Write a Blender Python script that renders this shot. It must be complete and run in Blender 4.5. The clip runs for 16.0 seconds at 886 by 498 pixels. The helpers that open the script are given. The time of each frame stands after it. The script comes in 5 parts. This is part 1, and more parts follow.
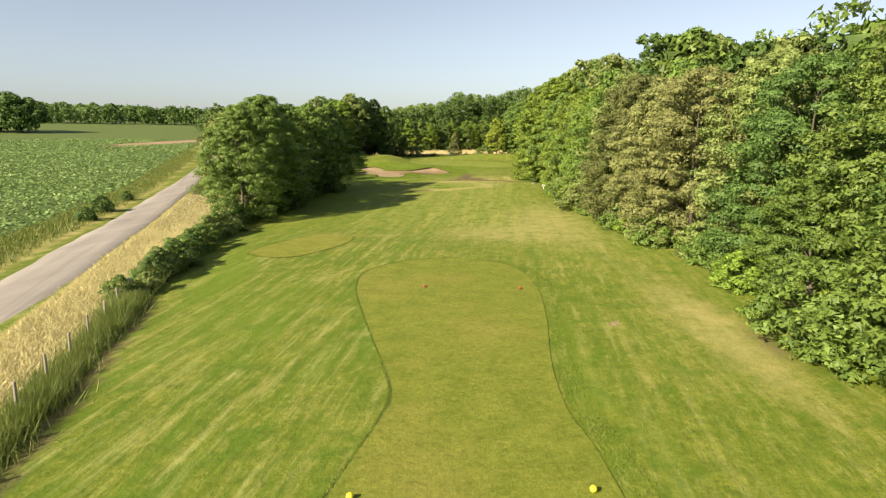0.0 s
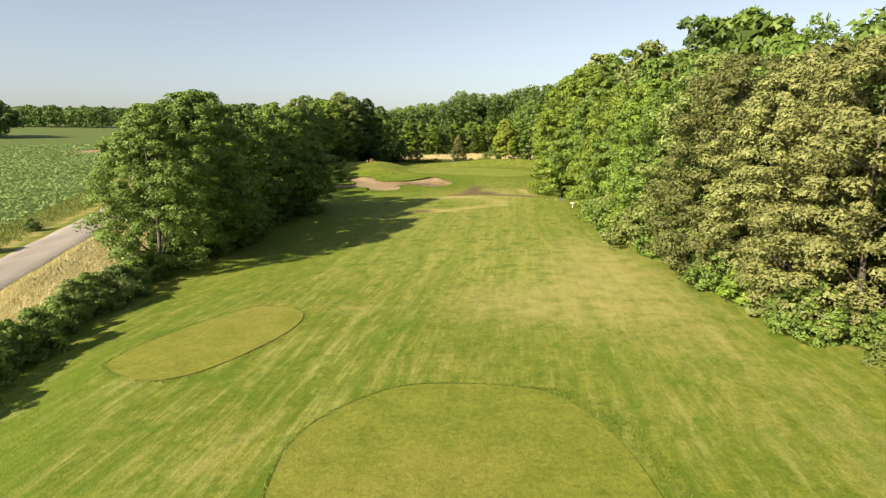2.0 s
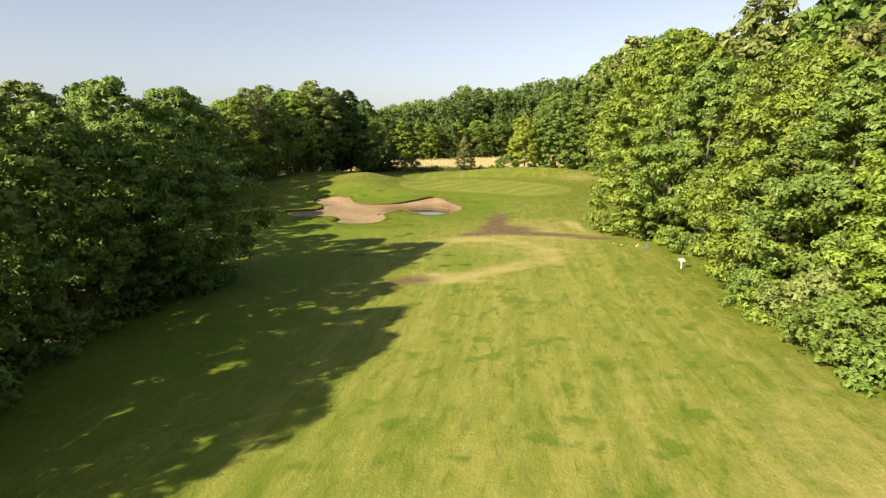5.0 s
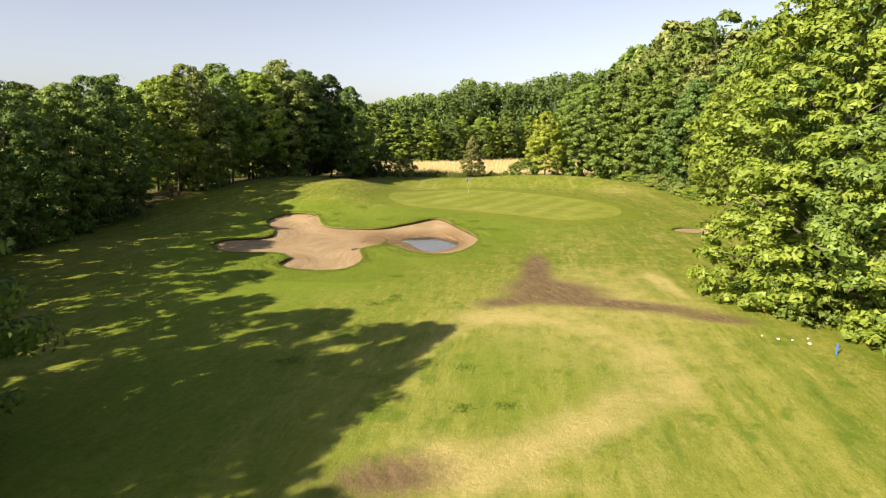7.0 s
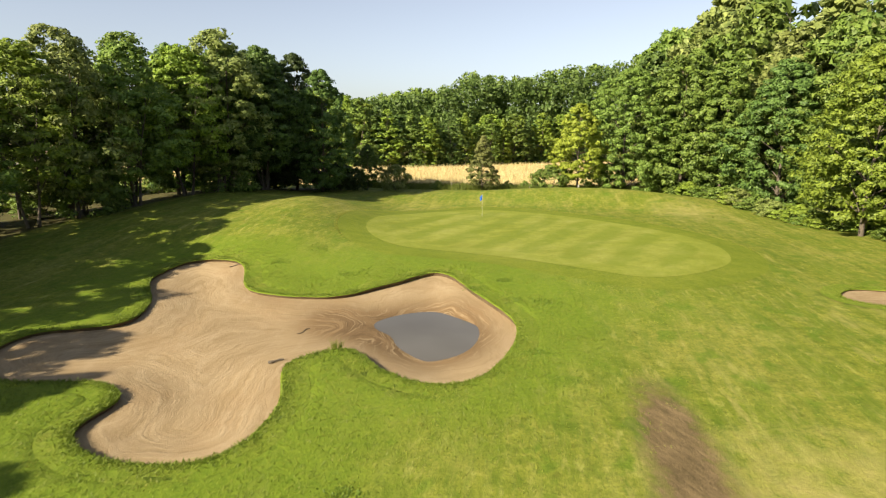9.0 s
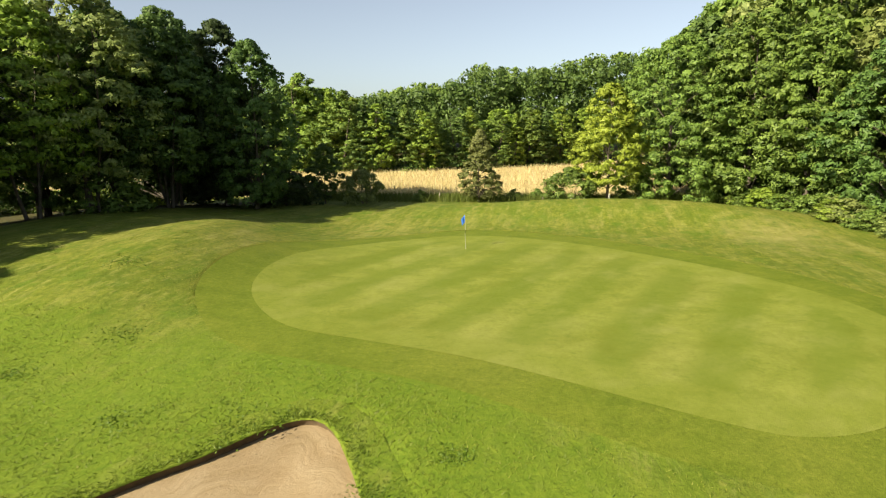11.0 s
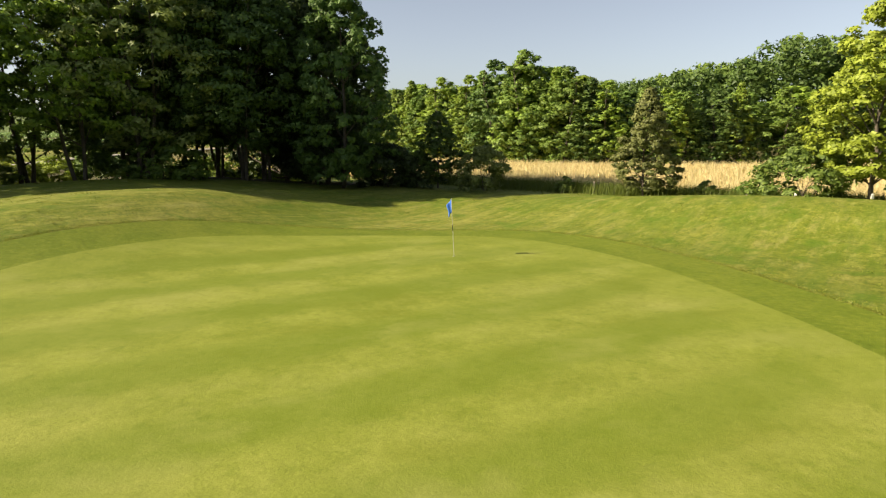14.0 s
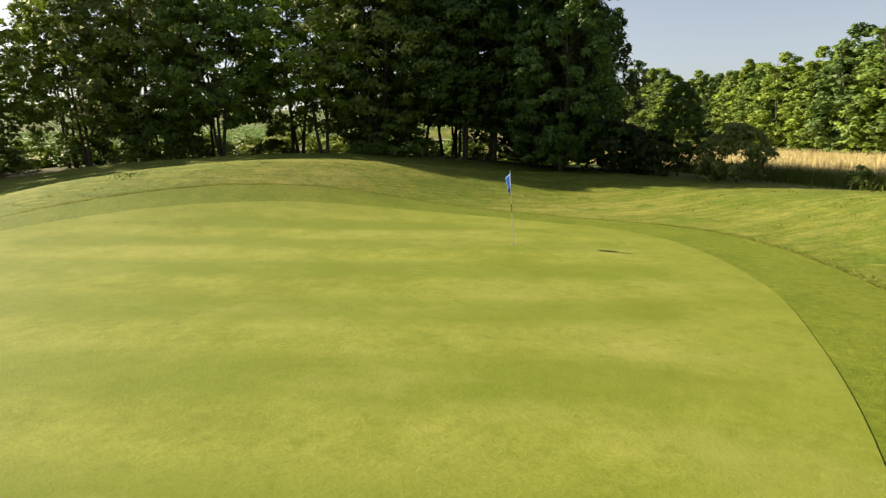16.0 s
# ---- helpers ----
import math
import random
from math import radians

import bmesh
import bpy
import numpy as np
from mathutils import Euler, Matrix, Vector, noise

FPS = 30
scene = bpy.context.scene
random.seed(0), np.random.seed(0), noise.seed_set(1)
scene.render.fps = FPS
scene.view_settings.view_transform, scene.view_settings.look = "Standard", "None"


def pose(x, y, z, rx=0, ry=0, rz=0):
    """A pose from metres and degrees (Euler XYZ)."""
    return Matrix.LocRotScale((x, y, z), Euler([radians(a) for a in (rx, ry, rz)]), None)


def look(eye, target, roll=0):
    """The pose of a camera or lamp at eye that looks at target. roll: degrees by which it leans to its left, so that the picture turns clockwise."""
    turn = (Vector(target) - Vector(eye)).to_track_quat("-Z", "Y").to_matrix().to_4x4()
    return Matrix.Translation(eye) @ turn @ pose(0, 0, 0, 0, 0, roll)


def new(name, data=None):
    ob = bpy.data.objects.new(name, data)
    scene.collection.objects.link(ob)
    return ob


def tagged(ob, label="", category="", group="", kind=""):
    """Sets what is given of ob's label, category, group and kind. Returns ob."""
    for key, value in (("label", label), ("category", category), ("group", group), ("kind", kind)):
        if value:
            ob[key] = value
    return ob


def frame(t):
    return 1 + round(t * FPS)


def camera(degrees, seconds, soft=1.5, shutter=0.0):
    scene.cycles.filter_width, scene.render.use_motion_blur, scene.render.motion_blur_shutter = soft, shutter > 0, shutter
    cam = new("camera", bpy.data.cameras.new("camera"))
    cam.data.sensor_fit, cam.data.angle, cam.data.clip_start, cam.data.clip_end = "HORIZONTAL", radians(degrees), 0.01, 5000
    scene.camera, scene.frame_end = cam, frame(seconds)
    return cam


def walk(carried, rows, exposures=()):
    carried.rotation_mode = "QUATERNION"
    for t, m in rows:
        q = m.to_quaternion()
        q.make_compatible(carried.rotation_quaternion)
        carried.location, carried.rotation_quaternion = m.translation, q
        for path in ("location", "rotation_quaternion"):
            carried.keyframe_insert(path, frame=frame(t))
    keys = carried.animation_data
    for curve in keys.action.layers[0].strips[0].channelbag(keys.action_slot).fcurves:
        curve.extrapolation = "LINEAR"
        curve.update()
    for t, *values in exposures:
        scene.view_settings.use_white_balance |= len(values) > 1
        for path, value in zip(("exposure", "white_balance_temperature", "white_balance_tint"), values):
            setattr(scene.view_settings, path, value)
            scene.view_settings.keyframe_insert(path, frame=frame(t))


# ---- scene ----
cam = camera(73.2, 16.0, 1.2, 0.15)
PATH = [
    (0, (2.447, -0.348, 8.931), (2.348, 1.611, 8.542), 0.1),
    (0.5, (2.198, 4.359, 9.05), (2.094, 6.319, 8.664), -0.0),
    (1, (1.901, 9.223, 9.196), (1.796, 11.183, 8.81), -0.2),
    (1.5, (1.52, 14.319, 9.344), (1.416, 16.279, 8.957), -0.2),
    (2, (1.195, 19.558, 9.48), (1.089, 21.517, 9.093), -0.3),
    (2.5, (0.851, 25.0, 9.614), (0.745, 26.959, 9.226), -0.4),
    (3, (0.481, 30.555, 9.717), (0.373, 32.514, 9.327), -0.5),
    (3.5, (0.129, 36.23, 9.831), (0.02, 38.189, 9.442), -0.6),
    (4, (-0.362, 42.0, 9.802), (-0.469, 43.959, 9.414), -0.8),
    (6.5, (-2.9, 71.974, 9.534), (-2.993, 73.933, 9.142), 0.5),
    (7, (-3.41, 77.858, 9.492), (-3.501, 79.816, 9.098), 0.7),
    (7.5, (-3.874, 83.835, 9.412), (-3.964, 85.794, 9.017), 0.8),
    (8, (-4.296, 89.986, 9.35), (-4.386, 91.944, 8.954), 0.8),
    (8.5, (-4.683, 96.178, 9.322), (-4.771, 98.137, 8.927), 0.8),
    (9, (-5.068, 102.332, 9.12), (-5.153, 104.291, 8.728), 0.7),
    (9.5, (-5.234, 108.256, 8.893), (-5.317, 110.216, 8.501), 0.6),
    (10, (-4.733, 113.671, 8.785), (-4.819, 115.631, 8.399), 0.1),
    (12.5, (3.102, 133.476, 6.567), (2.632, 135.382, 6.187), -0.0),
    (13, (4.984, 136.35, 6.173), (4.337, 138.204, 5.793), -0.1),
    (13.5, (6.701, 138.98, 5.775), (5.839, 140.744, 5.396), -0.0),
    (14, (8.152, 141.558, 5.387), (7.053, 143.186, 5.01), 0.0),
    (14.5, (9.362, 144.118, 5.106), (8.032, 145.563, 4.729), -0.6),
    (15, (10.221, 146.677, 4.788), (8.693, 147.911, 4.41), -0.6),
    (15.5, (10.803, 149.019, 4.471), (9.121, 150.032, 4.092), -0.5),
    (16, (11.287, 151.44, 4.213), (9.478, 152.198, 3.821), -0.1),
]
walk(cam, [(t, look(eye, target, roll)) for t, eye, target, roll in PATH],
     [(0, 1.18, 6900, 11), (4, 1.22, 7000, 14), (8, 1.36, 7100, 19), (10, 1.20, 6800, 7), (12.5, 1.16, 7100, 11), (16, 1.14, 7100, 12)])

# ---------------------------------------------------------------- light
SUN_DIR = Vector((-0.716, -0.698, 0.585)).normalized()
world = bpy.data.worlds.new("sky")
scene.world = world
world.use_nodes = True
wn = world.node_tree
sky = wn.nodes.new("ShaderNodeTexSky")
sky.sky_type = "NISHITA"
sky.sun_disc = False
sky.sun_elevation = radians(30.3)
sky.sun_rotation = radians(225.7)
sky.altitude = 50
sky.air_density, sky.dust_density, sky.ozone_density = 0.9, 1.1, 3.2
wn.nodes["Background"].inputs["Strength"].default_value = 0.070
haze = wn.nodes.new("ShaderNodeHueSaturation")
haze.inputs["Saturation"].default_value = 0.62
wn.links.new(sky.outputs[0], haze.inputs["Color"])
wn.links.new(haze.outputs[0], wn.nodes["Background"].inputs["Color"])
sun_data = bpy.data.lights.new("sun", "SUN")
sun_data.energy = 5.0
sun_data.angle = radians(0.6)
sun_data.color = (1.0, 0.90, 0.70)
sun = new("sun", sun_data)
sun.matrix_world = look(SUN_DIR * 200, (0, 0, 0))

# ---------------------------------------------------------------- small tools
rng = np.random.default_rng(7)


def ss(a, b, v):
    u = np.clip((np.asarray(v, float) - a) / (b - a), 0, 1)
    return u * u * (3 - 2 * u)


def bump_at(x, y, cx, cy, rx, ry, turn=0.0):
    c, s = math.cos(radians(turn)), math.sin(radians(turn))
    u, v = ((x - cx) * c + (y - cy) * s) / rx, (-(x - cx) * s + (y - cy) * c) / ry
    return np.exp(-(u * u + v * v))


def wobble(x, y, scale, seed=0):
    """Cheap smooth ripples, about -1 to 1."""
    a = 1.7 * seed
    return (np.sin(x / scale * 1.1 + a + 1.3 * np.sin(y / scale * 0.7 + a)) + np.sin(y / scale * 1.3 - a + 1.1 * np.sin(x / scale * 0.9 + 2 * a))) * 0.5


def closed(ctrl, n=8):
    """A smooth closed line through the control points."""
    p = np.array(ctrl, float)
    t = np.linspace(0, 1, n, endpoint=False)[:, None]
    a, b, c, d = (np.roll(p, k, 0) for k in (1, 0, -1, -2))
    return np.concatenate([0.5 * (2 * b[i] + (c[i] - a[i]) * t + (2 * a[i] - 5 * b[i] + 4 * c[i] - d[i]) * t * t
                                  + (-a[i] + 3 * b[i] - 3 * c[i] + d[i]) * t ** 3) for i in range(len(p))])


def inside_depth(x, y, line):
    """Distance to a closed line, positive inside; far outside it is just very negative."""
    x, y = np.broadcast_arrays(np.asarray(x, float), np.asarray(y, float))
    out = np.full(x.shape, -9.0)
    lo, hi = line.min(0) - 4, line.max(0) + 4
    pick = (x > lo[0]) & (x < hi[0]) & (y > lo[1]) & (y < hi[1])
    px, py = x[pick], y[pick]
    best, odd = np.full(px.shape, 1e9), np.zeros(px.shape, bool)
    for (ax, ay), (bx, by) in zip(line, np.roll(line, -1, 0)):
        dx, dy = bx - ax, by - ay
        t = np.clip(((px - ax) * dx + (py - ay) * dy) / (dx * dx + dy * dy + 1e-12), 0, 1)
        best = np.minimum(best, np.hypot(px - ax - t * dx, py - ay - t * dy))
        if by != ay:
            odd ^= ((ay > py) != (by > py)) & (px < (bx - ax) * (py - ay) / (by - ay) + ax)
    out[pick] = np.where(odd, best, -best)
    return out


def moved_out(line, d):
    """The closed line pushed outward by d (its corners run counter-clockwise or not)."""
    t = np.roll(line, -1, 0) - np.roll(line, 1, 0)
    t /= np.linalg.norm(t, axis=1)[:, None] + 1e-9
    nrm = np.stack([t[:, 1], -t[:, 0]], 1)
    area = np.sum(line[:, 0] * np.roll(line[:, 1], -1) - line[:, 1] * np.roll(line[:, 0], -1))
    return line + nrm * d * (1 if area > 0 else -1)


# ---------------------------------------------------------------- plan
TEE = closed([(-1.6, 10), (-1.1, 12.8), (-0.35, 17.2), (-0.27, 18.5), (-0.65, 20.4), (-2.8, 27.5), (-4.2, 32.8), (-4.3, 37), (-2.1, 40.2), (0.6, 40.9),
              (3.8, 40.3), (5.5, 37.6), (6.2, 33.4), (6.1, 28), (5.6, 22), (5.6, 18), (6.1, 15), (6.5, 9), (6.2, 1), (2.3, -5), (-1.5, 1)])
TEE_SMALL = closed([(-14.0, 42.1), (-11.7, 40.7), (-10.0, 41.5), (-8.6, 44.1), (-7.75, 47.2), (-7.9, 49.6), (-9.0, 50.9), (-10.9, 51.0), (-12.4, 48.7), (-13.5, 46.0), (-14.1, 43.9)])
GREEN = closed([(-13.2, 149), (-13.6, 152.5), (-13, 156.5), (-11, 160), (-8.2, 162.8), (-4.5, 164.7), (-1.2, 164.4), (2.6, 162.6), (5.5, 160.2), (8, 157.6), (10.6, 154.2),
                (12.8, 150), (13.5, 146), (12.3, 141.8), (9.2, 138.6), (6, 137), (3.4, 137.6), (-2.4, 141), (-6.5, 142.6), (-9.8, 143.9), (-12, 146.3)], 6)
FRINGE = moved_out(GREEN, 2.3)
BUNKER = closed([(-24.3, 124.4), (-24.0, 126.7), (-21.2, 128.3), (-21.6, 131.5), (-23.9, 136), (-23.2, 139.7), (-19.7, 139.4), (-17.2, 134.2),
                 (-12.6, 133.1), (-9.6, 135.2), (-6.8, 137.2), (-4.6, 133.6), (-2.7, 129), (-4.0, 124), (-6, 122.5), (-8.1, 123.5),
                 (-10, 125.7), (-12, 124.1), (-11.3, 120.7), (-11.8, 117.9), (-13.5, 117.0), (-15.8, 117.4), (-17.1, 118.7),
                 (-17, 120.9), (-18.6, 122), (-22, 121.9)], 7)
BUNKER_SMALL = closed([(15.8, 135.4), (17.6, 137.5), (20.6, 137), (20.2, 134.9), (17.4, 133.9)])


def road_x(y):
    """The middle of the farm road."""
    return -25.3 - (y - 36) * 0.345


def rise(x, y):
    """The ground without its sand pits."""
    x, y = np.asarray(x, float), np.asarray(y, float)
    z = -0.30 * ss(44, 62, y) + 0.55 * ss(100, 132, y) + 0.10 * wobble(x, y, 9, 1) * ss(42, 60, y) * (1 - ss(138, 146, y))
    z = z - 0.35 * (1 - ss(-24, -12, x)) * (1 - ss(60, 110, y)) * ss(-60, -24, x)
    # raised putting green, the mounds behind it, and the hollow in front
    z = z + 0.62 * (1 - ss(0.88, 1.75, np.hypot((x - 0.3) / 13.2, (y - 151.5) / 14)))
    z = z + 1.25 * (1 - ss(-33, -22, x)) * ss(128, 147, y) * (1 - ss(168, 182, y)) * ss(-70, -45, x)
    z = z + 2.45 * bump_at(np.where(x < -21.3, -21.3 + (x + 21.3) * 0.5, x), y, -21.0, 156.5, 6.2, 16, 3) * ss(137, 147, y) * ss(-44, -34, x) + 1.65 * bump_at(x, y, 8, 174.5, 15, 5.2, -4) + 0.45 * bump_at(x, y, 19, 166, 7, 11, 10)
    z = z + 0.8 * ss(164, 182, y) * (1 - ss(16, 40, np.abs(x + 4)) * 0.3)
    z = z + 0.25 * bump_at(x, y, -19.5, 142, 5, 4)
    # the wider land
    r = np.hypot(x, y)
    left = 1 - ss(-10, 12, x - road_x(y))
    z = z + left * 0.033 * np.maximum(0, r - 105)
    z = z + (1 - left) * 0.06 * np.maximum(0, y - 255) * (1 - ss(380, 500, y) * 0.4)
    z = z + ss(24, 70, x) * 1.2
    return z


def pit(x, y):
    return 1.0 * ss(-0.55, -0.08, inside_depth(x, y, BUNKER)) + 0.9 * ss(-0.55, -0.08, inside_depth(x, y, BUNKER_SMALL))


def land(x, y):
    return rise(x, y) - pit(x, y)


def gz(x, y):
    return float(rise(np.array([x]), np.array([y]))[0])


# ---------------------------------------------------------------- materials
def shader(name):
    m = bpy.data.materials.new(name)
    m.use_nodes = True
    return m, m.node_tree, m.node_tree.nodes["Principled BSDF"]


def node(nt, kind, **inputs):
    n = nt.nodes.new(kind)
    for k, v in inputs.items():
        n.inputs[k.replace("_", " ")].default_value = v
    return n


def mix(nt, a, b, fac):
    """A colour mix; a, b and fac are sockets or values."""
    n = nt.nodes.new("ShaderNodeMix")
    n.data_type = "RGBA"
    for sock, v in ((n.inputs[0], fac), (n.inputs[6], a), (n.inputs[7], b)):
        if isinstance(v, bpy.types.NodeSocket):
            nt.links.new(v, sock)
        elif isinstance(v, tuple):
            sock.default_value = (*v, 1)
        else:
            sock.default_value = v
    return n.outputs[2]


def math_node(nt, op, a, b=0.0):
    n = nt.nodes.new("ShaderNodeMath")
    n.operation = op
    for sock, v in ((n.inputs[0], a), (n.inputs[1], b)):
        if isinstance(v, bpy.types.NodeSocket):
            nt.links.new(v, sock)
        else:
            sock.default_value = v
    return n.outputs[0]


def ramp(nt, v, lo, hi, a=0.0, b=1.0):
    n = nt.nodes.new("ShaderNodeMapRange")
    nt.links.new(v, n.inputs[0])
    for k, x in zip((1, 2, 3, 4), (lo, hi, a, b)):
        n.inputs[k].default_value = x
    return n.outputs[0]


def position(nt, scale=(1, 1, 1), turn=0.0):
    g = nt.nodes.new("ShaderNodeNewGeometry")
    m = nt.nodes.new("ShaderNodeMapping")
    m.inputs["Scale"].default_value = scale
    m.inputs["Rotation"].default_value = (0, 0, radians(turn))
    nt.links.new(g.outputs["Position"], m.inputs["Vector"])
    return m.outputs[0]


def grain(nt, scale, detail=4.0, rough=0.6, at=None):
    n = node(nt, "ShaderNodeTexNoise", Scale=scale, Detail=detail, Roughness=rough)
    nt.links.new(at or position(nt), n.inputs["Vector"])
    return n.outputs["Fac"]


def relief(nt, bsdf, height, strength, distance):
    b = node(nt, "ShaderNodeBump", Strength=strength, Distance=distance)
    nt.links.new(height, b.inputs["Height"])
    nt.links.new(b.outputs[0], bsdf.inputs["Normal"])


def zone(nt, name):
    a = nt.nodes.new("ShaderNodeAttribute")
    a.attribute_name = name
    return a.outputs["Fac"]


def turf(name, low, high, dry, dry_amount=0.5, fine=9.0, punch=1.0):
    """Cut grass: broad dry patches, tufts, and fine blades with dark gaps."""
    m, nt, b = shader(name)
    big, mid = grain(nt, 0.11, 5, 0.6), grain(nt, 0.8, 6, 0.72)
    tuft, small = grain(nt, fine * 0.33, 4, 0.7), grain(nt, fine, 4, 0.75)
    col = mix(nt, low, high, ramp(nt, mid, 0.36, 0.64))
    col = mix(nt, col, dry, ramp(nt, big, 0.48, 0.75, 0, dry_amount))
    col = mix(nt, col, tuple(min(1, c * 1.35) for c in dry), ramp(nt, tuft, 0.54, 0.72, 0, 0.6 * punch))
    col = mix(nt, col, tuple(c * 0.45 for c in low), ramp(nt, tuft, 0.30, 0.48, 0.75 * punch, 0))
    col = mix(nt, col, tuple(c * 0.45 for c in low), ramp(nt, small, 0.34, 0.52, 0.75 * punch, 0))
    nt.links.new(col, b.inputs["Base Color"])
    b.inputs["Roughness"].default_value = 0.85
    b.inputs["Specular IOR Level"].default_value = 0.15
    relief(nt, b, math_node(nt, "ADD", small, tuft), 0.7 * punch, 0.06)
    return m, nt, b, col


def along(nt, turn, across, length):
    """Position turned first, then stretched, for streaks that run at an angle to north."""
    m = nt.nodes.new("ShaderNodeMapping")
    m.inputs["Scale"].default_value = (across, length, 1)
    nt.links.new(position(nt, (1, 1, 1), turn), m.inputs["Vector"])
    return m.outputs[0]


def mat_ground():
    m, nt, b, col = turf("meadow", (0.098, 0.136, 0.012), (0.176, 0.198, 0.024), (0.268, 0.248, 0.060), 0.75, 9.0, 0.75)
    n1, n2 = grain(nt, 0.7, 6, 0.7), grain(nt, 4.5, 5, 0.7)
    # open fairway, grazing sun sheen put into its colour; lines left by the mower
    fair = zone(nt, "zone_fair_sheen")
    col = mix(nt, col, mix(nt, (0.182, 0.208, 0.030), (0.248, 0.256, 0.058), ramp(nt, n1, 0.35, 0.65)), math_node(nt, "MULTIPLY", fair, 0.75))
    lines = grain(nt, 1.0, 3, 0.6, along(nt, 3, 0.75, 0.026))
    col = mix(nt, col, (0.100, 0.150, 0.014), math_node(nt, "MULTIPLY", ramp(nt, lines, 0.48, 0.64, 0, 0.55), ramp(nt, fair, 0, 1, 0.6, 1)))
    col = mix(nt, col, (0.330, 0.315, 0.095), math_node(nt, "MULTIPLY", ramp(nt, lines, 0.46, 0.32, 0, 0.28), ramp(nt, fair, 0, 1, 0.6, 1)))
    # long grass laid over in strokes
    swirl = zone(nt, "zone_swirl")
    stroke = grain(nt, 1.0, 6, 0.70, along(nt, 4, 2.1, 0.17))
    sweep = grain(nt, 1.0, 4, 0.6, along(nt, 6, 0.55, 0.07))
    col = mix(nt, col, (0.072, 0.125, 0.009), math_node(nt, "MULTIPLY", swirl, ramp(nt, stroke, 0.38, 0.50, 0.75, 0)))
    col = mix(nt, col, (0.330, 0.335, 0.115), math_node(nt, "MULTIPLY", swirl, ramp(nt, stroke, 0.51, 0.70, 0, 0.70)))
    col = mix(nt, col, (0.085, 0.145, 0.010), math_node(nt, "MULTIPLY", swirl, ramp(nt, sweep, 0.53, 0.62, 0, 0.6)))
    # matted blades, pale where they lie flat
    mat = grain(nt, 1.0, 7, 0.74, along(nt, 8, 2.6, 0.7))
    col = mix(nt, col, (0.30, 0.30, 0.085), ramp(nt, mat, 0.55, 0.70, 0, 0.62))
    col = mix(nt, col, (0.062, 0.105, 0.009), ramp(nt, mat, 0.32, 0.46, 0.7, 0))
    fleck = grain(nt, 1.0, 5, 0.72, along(nt, 6, 1.2, 0.24))
    col = mix(nt, col, (0.070, 0.118, 0.010), ramp(nt, fleck, 0.33, 0.46, 0.62, 0))
    col = mix(nt, col, (0.315, 0.285, 0.095), ramp(nt, fleck, 0.57, 0.72, 0, 0.5))
    # clumps of coarser, darker grass
    clump = grain(nt, 0.75, 3, 0.55, along(nt, 30, 1, 0.75))
    col = mix(nt, col, mix(nt, (0.055, 0.105, 0.008), (0.105, 0.165, 0.014), ramp(nt, n2, 0.35, 0.65)), ramp(nt, clump, 0.57, 0.66, 0, 0.7))

    def lay(col, name, tone, lo=0.35, hi=0.65, most=1.0):
        v = math_node(nt, "ADD", math_node(nt, "MULTIPLY", math_node(nt, "SUBTRACT", n1, 0.5), 2.0), math_node(nt, "MULTIPLY", math_node(nt, "SUBTRACT", n2, 0.5), 1.0))
        v = math_node(nt, "MULTIPLY", zone(nt, name), math_node(nt, "ADD", v, 1.0))
        return mix(nt, col, tone, ramp(nt, v, lo, hi, 0, most))

    straw = mix(nt, (0.42, 0.33, 0.14), (0.25, 0.24, 0.07), ramp(nt, n2, 0.35, 0.65))
    col = lay(col, "zone_lush", mix(nt, (0.078, 0.138, 0.009), (0.140, 0.196, 0.017), ramp(nt, n2, 0.3, 0.7)), 0.2, 0.9, 0.85)
    col = lay(col, "zone_verge", straw)
    col = lay(col, "zone_crop", mix(nt, (0.062, 0.086, 0.022), (0.120, 0.164, 0.044), ramp(nt, grain(nt, 1.2, 6, 0.75), 0.35, 0.65)))
    col = lay(col, "zone_soil", mix(nt, (0.24, 0.165, 0.10), (0.34, 0.245, 0.15), ramp(nt, n2, 0.3, 0.7)))
    col = lay(col, "zone_hay", mix(nt, (0.46, 0.33, 0.15), (0.58, 0.44, 0.22), ramp(nt, n2, 0.3, 0.7)))
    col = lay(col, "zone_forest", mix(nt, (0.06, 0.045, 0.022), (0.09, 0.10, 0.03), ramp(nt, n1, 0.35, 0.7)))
    col = lay(col, "zone_dry", mix(nt, (0.40, 0.33, 0.14), (0.28, 0.26, 0.08), ramp(nt, n2, 0.35, 0.65)), 0.3, 0.9, 0.9)
    # scraped earth, and the fence's shadow strip, with wisps of dead grass through it
    wisp = grain(nt, 1.0, 5, 0.75, along(nt, -24, 3.2, 0.8))
    v = math_node(nt, "MULTIPLY", zone(nt, "zone_dirt_shade"), math_node(nt, "ADD", math_node(nt, "MULTIPLY", wisp, 1.9), 0.15))
    v = math_node(nt, "MULTIPLY", v, math_node(nt, "ADD", math_node(nt, "MULTIPLY", n2, 0.8), 0.6))
    earth = mix(nt, (0.068, 0.047, 0.026), (0.185, 0.132, 0.072), ramp(nt, wisp, 0.35, 0.7))
    col = mix(nt, col, earth, ramp(nt, v, 0.18, 0.80, 0, 0.94))
    nt.links.new(col, b.inputs["Base Color"])
    return m


